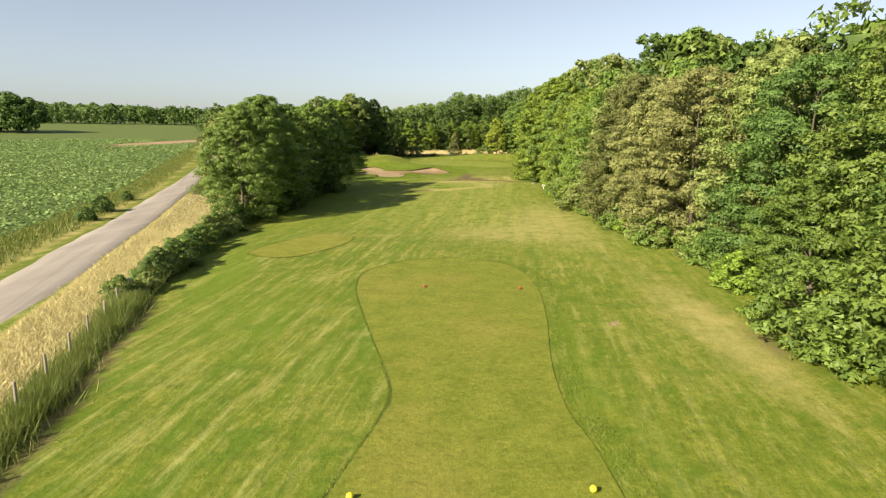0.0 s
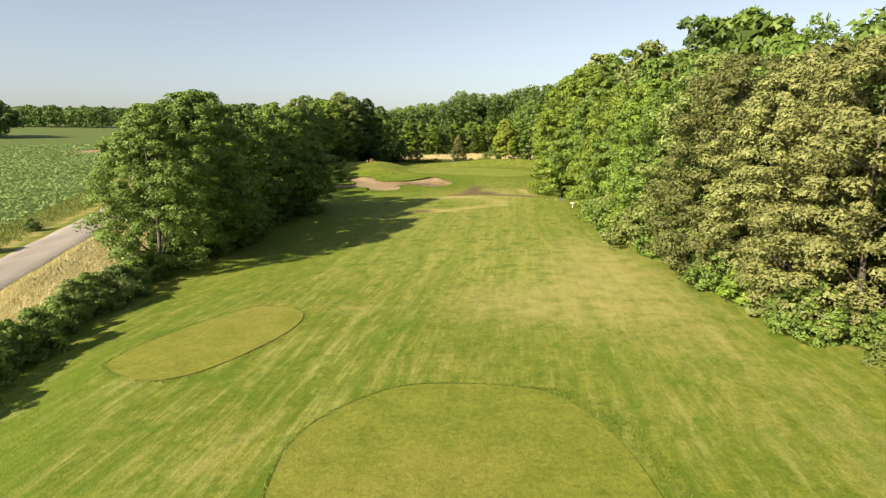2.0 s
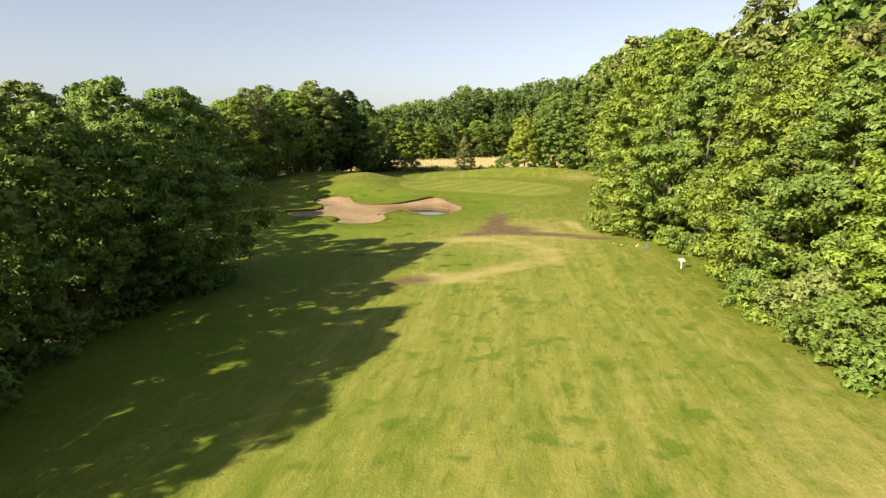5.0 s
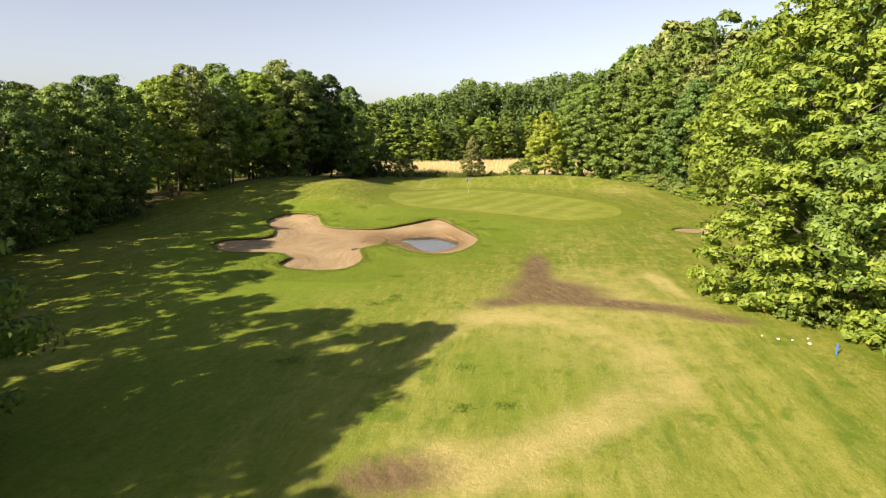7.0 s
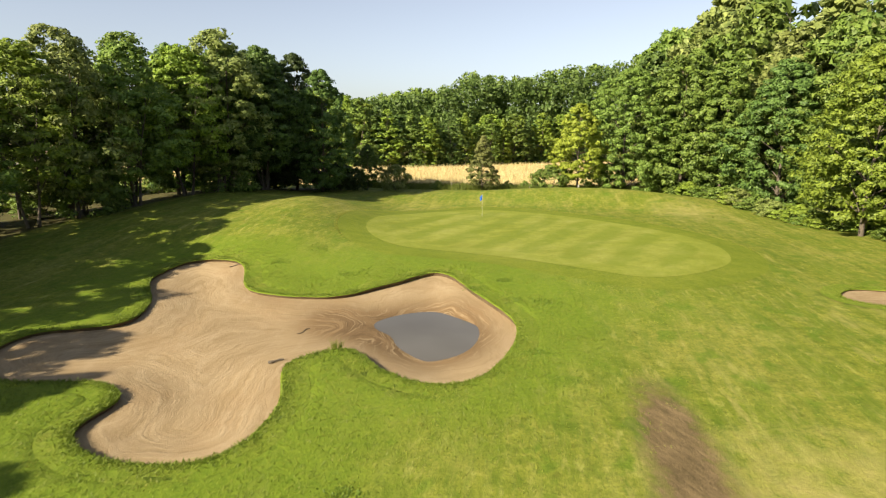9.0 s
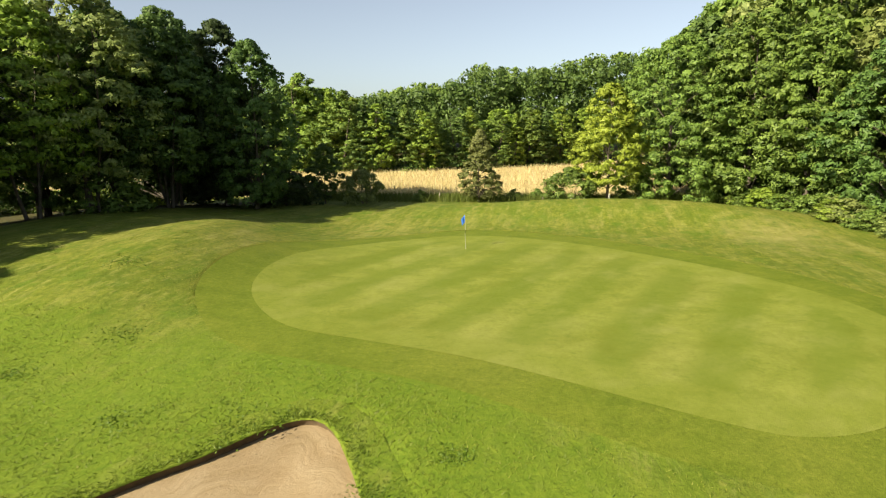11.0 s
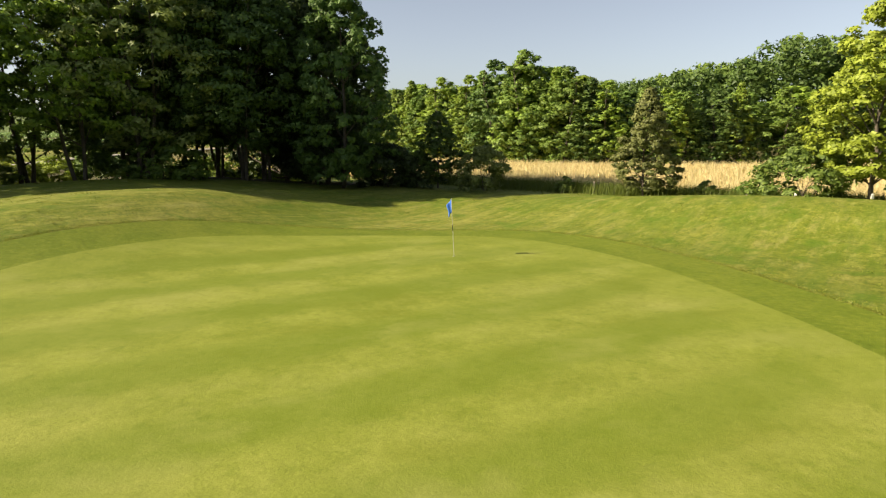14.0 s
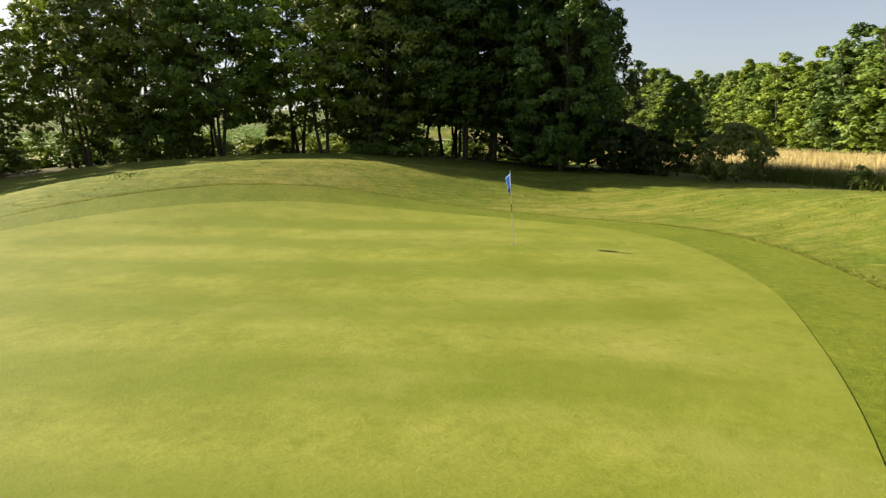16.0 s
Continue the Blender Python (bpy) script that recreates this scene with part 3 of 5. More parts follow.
tagged(tee, "mown tee with a rounded end and mottled turf", "tee", kind="structure")
tee_small, _ = patch("tee_box_small", TEE_SMALL, 0.6, 0.03, M_TEE_DRY)
tagged(tee_small, "small oval mown tee pad on the fairway", "tee", kind="structure")


def build_bunker(name, line, label, dish=None, deep=0.19):
    """Sand floor, and a turf lip that hangs over it."""
    def floor_z(x, y):
        d = inside_depth(x, y, line)
        z = rise(x, y) - deep - deep * 1.1 * ss(0, 2.6, d) + 0.035 * wobble(x, y, 1.3, 3)
        if dish:
            z = z - dish[2] * (1 + 0.22 * wobble(x, y, 1.0, 7)) * np.exp(-np.abs((x - dish[0]) / dish[3]) ** 1.5 - np.abs((y - dish[1]) / dish[4]) ** 1.5)
        return z
    ob, xy = patch(name, moved_out(line, 0.2), 0.3, 0.0, M_SAND, floor_z)
    wet = np.zeros(len(xy))
    if dish:
        q = np.hypot((xy[:, 0] - dish[0] + 0.3) / dish[3], (xy[:, 1] - dish[1] + 1.3) / dish[4])
        wet = np.clip(np.clip(1.75 - q * 1.05, 0, 0.85) + 1.0 * bump_at(xy[:, 0], xy[:, 1], -11.0, 130.0, 2.3, 2.6, 20) + 0.35 * bump_at(xy[:, 0], xy[:, 1], -15.5, 132.5, 3.0, 1.2, -20), 0, 1)
    set_zone(ob.data, "zone_wet", wet)
    edge = inside_depth(xy[:, 0], xy[:, 1], line)
    hollow = np.hypot((xy[:, 0] - dish[0]) / 0.85, (xy[:, 1] - dish[1] + 1.0) / 1.35) if dish else edge
    near = 1 - ss(3.0, 6.5, hollow)
    set_zone(ob.data, "zone_ring", edge * (1 - near) + (4.5 - hollow) * near)
    tagged(ob, label, "bunker", kind="structure")
    n = len(line)
    rings = []
    for out, dz in ((0.95, 0.004), (0.5, 0.008), (0.16, 0.012), (0.0, 0.006), (-0.09, -0.035), (0.0, -0.085), (0.07, -0.42)):
        p = moved_out(line, out)
        rings.append(np.column_stack([p, rise(p[:, 0], p[:, 1]) + dz + (0.02 * wobble(p[:, 0], p[:, 1], 0.35, 5) if out < 0.9 else 0)]))
    i = np.arange(n)
    f = np.concatenate([np.stack([k * n + i, k * n + np.roll(i, -1), (k + 1) * n + np.roll(i, -1), (k + 1) * n + i], 1) for k in range(len(rings) - 1)])
    lip = new(name + "_lip", mesh_of(name + "_lip", np.concatenate(rings), f, M_GROUND, True))
    set_zone(lip.data, "zone_lush", np.full(len(lip.data.vertices), 0.75))
    set_zone(lip.data, "zone_swirl", np.full(len(lip.data.vertices), 0.22))
    # faces under the lip: earth, toned down for the shade of the overhang
    lip.data.materials.append(M_SHADED_SOIL)
    under = np.zeros(len(f), np.int32)
    under[4 * n:] = 1
    lip.data.polygons.foreach_set("material_index", under)
    tagged(lip, "overhanging turf edge round the sand", "grass edge", kind="structure")
    return floor_z


PUDDLE = (-6.4, 130.7)
sand_z = build_bunker("bunker", BUNKER, "wide lobed sand bunker with raked sand and a wet hollow", (PUDDLE[0], PUDDLE[1], 0.62, 2.5, 3.6))
build_bunker("bunker_small", BUNKER_SMALL, "small pale sand bunker beside the green", None, 0.12)
water_z = float(sand_z(np.array([PUDDLE[0]]), np.array([PUDDLE[1]]))[0]) + 0.33
pud = closed([(-10.2, 131), (-7.0, 135.4), (-4.1, 134), (-2.8, 130.3), (-4.7, 125.2), (-7.9, 125)])
puddle, _ = patch("water_puddle", pud, 0.8, 0.0, M_WATER, lambda x, y: np.full(x.shape, water_z))
tagged(puddle, "muddy rainwater puddle lying in the bunker", "water", kind="structure")


def build_road():
    ys = np.arange(-60, 700, 3.0)
    v, f = [], []
    for off, dz in ((-2.35, -0.05), (-2.2, 0.035), (-1.1, 0.06), (0, 0.07), (1.1, 0.06), (2.2, 0.035), (2.35, -0.05)):
        x = road_x(ys) + off + 0.12 * np.sin(ys * 0.7 + off * 3) * (abs(off) > 2)
        v.append(np.column_stack([x, ys, rise(road_x(ys), ys) + dz]))
    n = len(ys)
    i = np.arange(n - 1)
    for k in range(6):
        f.append(np.stack([k * n + i, (k + 1) * n + i, (k + 1) * n + i + 1, k * n + i + 1], 1))
    return tagged(new("road", mesh_of("road", np.concatenate(v), np.concatenate(f), M_ROAD, True)), "pale worn single-lane farm road", "road", kind="structure")


build_road()


# ---------------------------------------------------------------- leaves and trees
def leaf_quads(c, nrm, size, r, narrow=0.62):
    """Verts and quads of folded leaves at c with normals nrm."""
    n = len(c)
    nrm = nrm / (np.linalg.norm(nrm, axis=1)[:, None] + 1e-9)
    t = np.cross(nrm, r.normal(size=(n, 3)))
    t /= np.linalg.norm(t, axis=1)[:, None] + 1e-9
    b = np.cross(nrm, t)
    s = np.asarray(size)[:, None] if np.ndim(size) else size
    v = np.stack([c - t * s * 0.5, c - b * s * 0.5 * narrow + nrm * s * 0.10, c + t * s * 0.5, c + b * s * 0.5 * narrow + nrm * s * 0.10], 1).reshape(-1, 3)
    return v, np.arange(4 * n).reshape(n, 4)


def leaf_tris(c, nrm, size, r):
    """Verts and triangles of leaves seen from far, one triangle each."""
    n = len(c)
    nrm = nrm / (np.linalg.norm(nrm, axis=1)[:, None] + 1e-9)
    t = np.cross(nrm, r.normal(size=(n, 3)))
    t /= np.linalg.norm(t, axis=1)[:, None] + 1e-9
    b = np.cross(nrm, t)
    s = np.asarray(size)[:, None]
    v = np.stack([c - t * s * 0.5 + b * s * 0.34, c - t * s * 0.5 - b * s * 0.34, c + t * s * 0.62], 1).reshape(-1, 3)
    return v, np.arange(3 * n).reshape(n, 3)


def unit(v):
    return v / (np.linalg.norm(v, axis=1)[:, None] + 1e-9)


def tube(points, radii, sides=6):
    """Verts and quads of a tapered tube along the points."""
    p = np.array(points, float)
    v = []
    for k in range(len(p)):
        d = p[min(k + 1, len(p) - 1)] - p[max(k - 1, 0)]
        d /= np.linalg.norm(d) + 1e-9
        a = np.cross(d, (0.31, 0.87, 0.4))
        a /= np.linalg.norm(a) + 1e-9
        b = np.cross(d, a)
        ang = np.arange(sides) * 2 * math.pi / sides
        v.append(p[k] + radii[k] * (np.cos(ang)[:, None] * a + np.sin(ang)[:, None] * b))
    i = np.arange(sides)
    f = [np.stack([k * sides + i, k * sides + np.roll(i, -1), (k + 1) * sides + np.roll(i, -1), (k + 1) * sides + i], 1) for k in range(len(p) - 1)]
    return np.concatenate(v), np.concatenate(f)


def joined(pieces):
    vs, fs, at = [], [], 0
    for v, f in pieces:
        vs.append(v)
        fs.append(f + at)
        at += len(v)
    return np.concatenate(vs), np.concatenate(fs)


def crown_shape(u, kind):
    """Half width of a crown, 0 to 1, at the share u of its height."""
    if kind == "cone":
        return np.minimum(1, ((1 - u) / 0.9) ** 0.85) * np.minimum(1, (u + 0.25) / 0.4) ** 0.6
    if kind == "dome":
        return np.minimum(1, ((1 - u) / 0.45 + 0.02) ** 0.55) * np.minimum(1, (u + 0.45) / 0.6) ** 0.5
    return np.minimum(1, ((1 - u) / 0.6 + 0.02) ** 0.6) * np.minimum(1, (u + 0.15) / 0.42) ** 0.6


def tree_meshes(seed, height, radius, base, kind, clumps, per, leaf, stems=1, clump_size=0.21, limbs=22, near=False, thick=0.011):
    """The woody mesh and the leaf mesh of one tree, standing on the origin."""
    r = np.random.default_rng(seed)
    h0 = height * base
    u = r.beta(1.05, 1.15, clumps)
    az = np.arange(clumps) * 2.39996 + r.uniform(-0.4, 0.4, clumps)
    lump = 1 + 0.17 * np.sin(az * 2 + seed) * np.cos(u * 7 + seed * 1.7) + 0.13 * np.sin(az * 5 + u * 9 + seed)
    shell = 0.42 + 0.58 * r.uniform(0, 1, clumps) ** 0.42
    rad = radius * crown_shape(u, kind) * lump * shell
    c = np.column_stack([rad * np.cos(az), rad * np.sin(az), h0 + u * (height - h0) * 0.97])
    rc = radius * clump_size * r.uniform(0.65, 1.4, clumps) * (0.75 + 0.25 * crown_shape(u, kind))
    who = np.repeat(np.arange(clumps), per)
    n = len(who)
    # each bough carries its leaves as a drooping pad, open below
    d = r.normal(size=(n, 3)) + np.column_stack([c[who, :2] / (np.linalg.norm(c[who, :2], axis=1)[:, None] + 0.3) * 0.5, np.full(n, 0.55)])
    d /= np.linalg.norm(d, axis=1)[:, None]
    reach = r.uniform(0.3, 1.0, n) ** 0.6 * np.where(r.uniform(0, 1, n) < 0.10, r.uniform(1.1, 1.5, n), 1.0)
    pos = c[who] + d * (rc[who] * reach)[:, None] * np.array([1, 1, 0.56])
    pos[:, 2] = np.maximum(pos[:, 2] - 0.10 * rc[who] * reach ** 2, 0.12)
    nrm = d + r.normal(size=(n, 3)) * 0.45 + np.array([0, 0, 0.3])
    size = leaf * r.uniform(0.6, 1.4, n) * np.interp(shell[who], [0.45, 0.8], [1.6, 1.0]) * np.interp(reach, [0.6, 1.0], [1.25, 0.9])
    lv, lf = leaf_quads(pos, nrm, size, r) if near else leaf_tris(pos, nrm, size, r)
    # the shading follows the bough that a leaf sits on
    out = unit(np.column_stack([pos[:, :2], (pos[:, 2] - height * 0.45) * 0.8]))
    soft = np.repeat(unit(unit(nrm) * 0.8 + d * 0.65 + out * 0.25), lf.shape[1], 0)
    wood = []
    for s in range(stems):
        lean = r.normal(0, 0.25, 2) * (1 if stems == 1 else 2.2)
        foot = r.normal(0, 0.3, 2) * (stems > 1)
        zz = np.linspace(-0.3, height * 0.86, 7)
        sway = np.cumsum(r.normal(0, 0.10, (7, 2)), 0)
        pts = np.column_stack([foot[0] + lean[0] * zz / height * 2 + sway[:, 0] - sway[0, 0], foot[1] + lean[1] * zz / height * 2 + sway[:, 1] - sway[0, 1], zz])
        girth = thick * height * (1 if stems == 1 else 0.7)
        wood.append(tube(pts, girth * np.array([1.35, 1.0, 0.85, 0.68, 0.5, 0.3, 0.08]), 8))
        order = r.permutation(clumps)[: limbs // stems]
        for k in order:
            z0 = max(h0 * 0.7, c[k, 2] - rad[k] * r.uniform(0.5, 0.9) - 0.3)
            z0 = min(z0, height * 0.8)
            start = np.array([np.interp(z0, zz, pts[:, 0]), np.interp(z0, zz, pts[:, 1]), z0])
            mid = start * 0.5 + c[k] * 0.5 + np.array([0, 0, 0.25]) + r.normal(0, 0.2, 3)
            tk = girth * np.interp(z0 / height, [0, 0.86], [0.5, 0.15])
            wood.append(tube([start, mid, c[k]], [tk, tk * 0.6, tk * 0.15], 5))
    wv, wf = joined(wood)
    return mesh_of("trunk", wv, wf, M_BARK, True), mesh_of("crown", lv, lf, M_LEAF["green"], True, soft)


TREES = {}
for key, args in {
    # trees close to the camera, with small leaves
    "near_a": (18, 15, 5.6, 0.03, "dome", 350, 124, 0.178, 1, 0.155),
    "near_b": (19, 15, 5.2, 0.04, "round", 340, 124, 0.178, 1, 0.155),
    "full_a": (11, 15, 5.2, 0.04, "round", 350, 84, 0.225, 1, 0.15),
    "full_b": (12, 15, 5.6, 0.03, "dome", 360, 84, 0.225, 1, 0.15),
    "full_c": (13, 16, 4.6, 0.05, "round", 340, 84, 0.22, 1, 0.155),
    "full_d": (14, 17, 6.2, 0.02, "dome", 720, 66, 0.235, 1, 0.105),
    "open_a": (24, 17, 6.0, 0.10, "round", 420, 62, 0.26, 1, 0.13, 30),
    # slender trees of the belt on several thin stems
    "lean_a": (21, 14, 4.1, 0.17, "round", 330, 42, 0.235, 3, 0.15, 27, False, 0.010),
    "lean_b": (22, 14, 3.8, 0.22, "dome", 310, 42, 0.235, 2, 0.15, 24, False, 0.010),
    "lean_c": (23, 15, 4.3, 0.14, "round", 340, 42, 0.235, 3, 0.15, 27, False, 0.010),
    "edge_a": (15, 15, 5.2, 0.04, "round", 470, 46, 0.27, 1, 0.13),
    "edge_b": (16, 15, 5.6, 0.03, "dome", 470, 46, 0.27, 1, 0.13),
    "edge_c": (17, 16, 4.8, 0.05, "round", 450, 46, 0.27, 1, 0.13),
    # trees further off, fewer and larger leaves
    "far_a": (31, 18, 5.6, 0.10, "dome", 260, 26, 0.46, 1, 0.15, 8),
    "far_b": (32, 18, 5.2, 0.06, "round", 260, 26, 0.46, 1, 0.15, 8),
    "far_c": (33, 15, 3.7, 0.01, "dome", 190, 24, 0.42, 1, 0.18, 6),
    "young_a": (36, 14, 2.9, 0.01, "cone", 210, 28, 0.33, 1, 0.19, 6),
    "young_b": (37, 14, 3.1, 0.01, "round", 210, 28, 0.33, 1, 0.19, 6),
    "back_a": (34, 18, 5.8, 0.30, "dome", 95, 30, 0.70, 1, 0.21, 6),
    "back_b": (35, 18, 5.4, 0.30, "round", 90, 28, 0.70, 1, 0.21, 6),
    "near_bush": (54, 3.2, 2.2, 0.02, "dome", 140, 52, 0.16, 4, 0.2, 12),
    "hedge_a": (55, 2.1, 1.6, 0.02, "dome", 70, 64, 0.125, 4, 0.26, 8),
    "hedge_b": (56, 2.4, 1.5, 0.02, "round", 70, 64, 0.125, 4, 0.26, 8),
    "sapling": (41, 7.2, 2.3, 0.10, "cone", 230, 52, 0.17, 1, 0.17, 22),
    "maple": (42, 11.5, 3.4, 0.17, "round", 300, 60, 0.22, 1, 0.15, 22),
    "shrub_a": (51, 2.2, 1.7, 0.02, "dome", 60, 36, 0.20, 4, 0.28, 8),
    "shrub_b": (52, 2.6, 1.5, 0.02, "round", 60, 36, 0.20, 4, 0.28, 8),
    "bush": (53, 3.4, 2.3, 0.06, "dome", 120, 36, 0.21, 4, 0.24, 12),
}.items():
    TREES[key] = tree_meshes(*args)


def plant(name, key, tone, x, y, scale=1.0, wide=1.0, turn=None, label="", category="tree", group=""):
    """One tree: an empty at its foot with its trunk and crown."""
    trunk, crown = TREES[key]
    e = new(name)
    e.empty_display_size = 0.3
    turn = rng.uniform(0, 360) if turn is None else turn
    e.matrix_world = pose(x, y, gz(x, y) - 0.05, 0, 0, turn) @ Matrix.Diagonal((scale * wide, scale * wide, scale, 1))
    held("trunk", trunk, e)
    leaves = held("crown", crown, e)
    leaves.material_slots[0].link = "OBJECT"
    leaves.material_slots[0].material = M_LEAF[tone]
    return tagged(e, label, category, group)


WORDS = {"green": "leafy mid-green", "deep": "dark green", "dark": "shade-darkened", "olive": "pale olive-green", "brown": "olive-brown", "bright": "bright fresh-green", "yellow": "yellow-green", "pale": "pale straw-green"}
def right_forest():
    group = "trees of the forest edge"
    y, k = 12.0, 0
    while y < 108:
        if y < 38:
            tone = ("deep", "green")[k % 2]
        elif y < 72:
            tone = "olive" if y < 45 or y > 66 else "pale" if y < 57 else "brown"
        else:
            tone = ("olive", "green", "olive", "green", "bright", "green", "bright")[k % 7]
        x = float(forest_x(y)) + 4.4 + rng.uniform(-0.5, 0.7) + (2.4 if 21 < y < 34 else 0)
        plant("broadleaf_tree", ("near_a", "near_b")[k % 2] if 18 < y < 62 else ("full_a", "full_b", "full_c")[k % 3], tone, x, y, rng.uniform(0.90, 1.06), 1.0,
              label=WORDS[tone] + " broadleaf tree, foliage down to the grass", group=group)
        plant("forest_tree", ("far_a", "far_b")[k % 2], ("green", "olive", "deep", "green", "brown")[k % 5], x + rng.uniform(6, 7.5), y + rng.uniform(-2, 2), rng.uniform(0.97, 1.10) * (0.9 if 40 < y < 82 else 1.0), 1.0,
              label="tall crowned tree standing behind the forest edge", group=group)
        plant("forest_tree", ("back_b", "back_a")[k % 2], ("green", "deep", "olive")[k % 3], x + 14 + rng.uniform(-1, 1), y + rng.uniform(-2, 2), rng.uniform(1.04, 1.18) * (0.9 if 40 < y < 82 else 1.0), 1.1,
              label="tall crowned tree deep in the forest", group=group)
        y += rng.uniform(5.6, 6.8)
        k += 1
    # the great tree that hangs out over the fairway
    plant("broadleaf_tree", "full_d", "bright", 17.6, 112.0, 1.12, 1.08, 40, "bright green spreading tree with boughs over the fairway", group=group)
    plant("broadleaf_tree", "full_b", "green", 24.0, 117.5, 1.15, 1.0, 10, "leafy mid-green broadleaf tree behind a spreading one", group=group)
    # the recess beside the green
    y = 121.0
    while y < 184:
        for row in range(4):
            x = float(forest_x(y)) + 5.0 + row * 7.0 + rng.uniform(-1, 1)
            tone = ("green", "olive", "olive", "deep", "green")[(k + row) % 5] if row else ("deep", "green")[k % 2]
            kind = ("edge_a", "edge_c", "edge_b")[k % 3] if row == 0 else ("far_a", "far_b")[k % 2] if row == 1 else ("back_a", "back_b")[(k + row) % 2]
            plant("forest_tree", kind, tone, x, y + rng.uniform(-2, 2), (17.5 / 15.3, 22.5 / 18, 26.0 / 18, 28.0 / 18)[row] * rng.uniform(0.93, 1.05), 1.0,
                  label=WORDS[tone] + " tall tree at the forest edge", group=group)
        y += rng.uniform(6.5, 7.5)
        k += 1
    for x, y, kind, tone, sc in ((16.5, 187, "full_d", "green", 1.0), (23.5, 185, "edge_a", "green", 1.27), (21, 193, "far_b", "deep", 1.1), (29, 190, "far_a", "green", 1.2), (27, 199, "far_a", "olive", 1.2),
                                 (36, 194, "far_b", "green", 1.5), (35, 204, "far_a", "olive", 1.55), (44, 200, "back_a", "green", 1.7), (30, 212, "far_b", "green", 1.42), (40, 215, "back_b", "olive", 1.75),
                                 (29, 224, "far_a", "deep", 1.0), (37, 228, "far_b", "green", 1.6), (30, 238, "far_b", "olive", 1.0), (39, 242, "far_a", "green", 1.7), (50, 230, "back_a", "green", 1.9), (50, 250, "back_b", "olive", 1.95)):
        plant("forest_tree", kind, tone, x, y, sc, 1.0, label=WORDS[tone] + " broad tree beyond the green", group=group)


right_forest()
plant("broadleaf_tree", "open_a", "bright", 29.6, 156.0, 0.98, 1.0, 200, "fresh-green open-crowned tree rising from a weedy bank", group="trees of the forest edge")


def left_belt():
    group = "trees of the roadside belt"
    y, k = 61.5, 0
    while y < 173:
        edge, verge = float(belt_x(y)), float(road_x(y)) + 9
        x, row = edge - 1.6, 0
        tall = np.interp(y, [60, 70, 91, 95, 101, 108, 118, 134, 150, 165, 177], [12.6, 12.6, 12.8, 11.4, 11.4, 12.2, 12.4, 12.6, 14.4, 15.8, 16.4]) / 14.3
        while x > max(verge, edge - (7.0 if 74 < y < 82 else 11.5 if y < 115 else 9.5 if y < 132 else (9.5 if k % 3 or y > 148 else 5.0) if y < 160 else 9.5 if y < 168 else 11)):
            # tones put light into leaf colour: brighter for the lit middle, deeper at the end
            tone = (("green", "deep", "green", "deep", "deep", "olive") if y < 138 else ("green", "olive", "bright", "green", "olive", "bright") if y < 168 else ("deep", "green"))[(k * 2 + row) % (6 if y < 168 else 2)]
            tone = "green" if row == 0 and y < 95 else tone
            kind = ("lean_a", "lean_b", "lean_c")[(k + row) % 3] if (row == 0 and (74 < y < 87 or y > 95)) or (row == 1 and y > 128) or (row and 64 < y < 95) else ("near_b" if y < 68 else ("full_a", "full_c")[k % 2]) if row == 0 else ("far_c", "far_b")[k % 2]
            size = {"far_c": 14.3 / 15, "far_b": 14.3 / 18, "full_a": 14.3 / 15, "near_b": 14.3 / 15, "full_c": 14.3 / 16}.get(kind, 1.0)
            plant("belt_tree", kind, tone, x + rng.uniform(-0.5, 0.5), y + rng.uniform(-1, 1), tall * size * rng.uniform(0.95, 1.06) * (1.05 if row == 0 and 66 < y < 80 else 1.0) * (0.88 if row and 94 < y < 106 else 1.08 if row and 74 < y <= 94 else 1.0), 1.06,
                  label=WORDS[tone] + " slender tree in a roadside belt", group=group)
            x -= rng.uniform(4.6, 5.8)
            row += 1
        y += rng.uniform(4.6, 5.6)
        k += 1
    # end trees get darker leaf tones in place of the shade on them
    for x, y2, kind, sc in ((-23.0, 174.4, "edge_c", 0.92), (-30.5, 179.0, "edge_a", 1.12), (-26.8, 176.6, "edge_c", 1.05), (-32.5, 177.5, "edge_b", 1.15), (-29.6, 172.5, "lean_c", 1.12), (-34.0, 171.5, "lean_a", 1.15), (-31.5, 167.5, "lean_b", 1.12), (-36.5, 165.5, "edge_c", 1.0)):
        plant("belt_tree", kind, "dark" if y2 > 175 else "deep", x, y2, sc, 0.9, 30 + x * 7, "tall tree at the end of a belt, leaf tone darkened for shade", group=group)
    y = 63.0
    while y < 176:
        if 136 < y < 170:
            y += 12
        x = float(belt_x(y)) - rng.uniform(0.5, 3.5)
        plant("undergrowth_shrub", ("shrub_a", "shrub_b", "bush")[int(y) % 3], ("deep", "green")[int(y) % 2], x, y, rng.uniform(0.8, 1.3), 1.1,
              label="shady undergrowth shrub beneath the belt trees", category="shrub", group="undergrowth of the belt")
        y += rng.uniform(3.0, 4.4)
    y = 112.0
    while y < 164:
        plant("undergrowth_shrub", "bush", ("deep", "green")[int(y) % 2], float(belt_x(y)) - 7.5 + rng.uniform(-1.2, 1.2), y, rng.uniform(0.5, 0.8), 1.25,
              label="shady bush among the belt trees", category="shrub", group="undergrowth of the belt")
        y += rng.uniform(5.5, 7.0)
    # added shrubs screen the road; bright tones stand for sunlit grass behind
    y = 128.0
    while y < 186:
        plant("verge_shrub", ("shrub_a", "shrub_b")[int(y) % 2], ("bright", "yellow", "green")[int(y) % 3], float(belt_x(y)) - 15.5 + rng.uniform(-0.8, 0.8), y, rng.uniform(0.8, 1.15), 1.45,
              label="weedy shrub added to screen the road, toned as if sunlit", category="shrub", group="sunlit shrubs behind the belt")
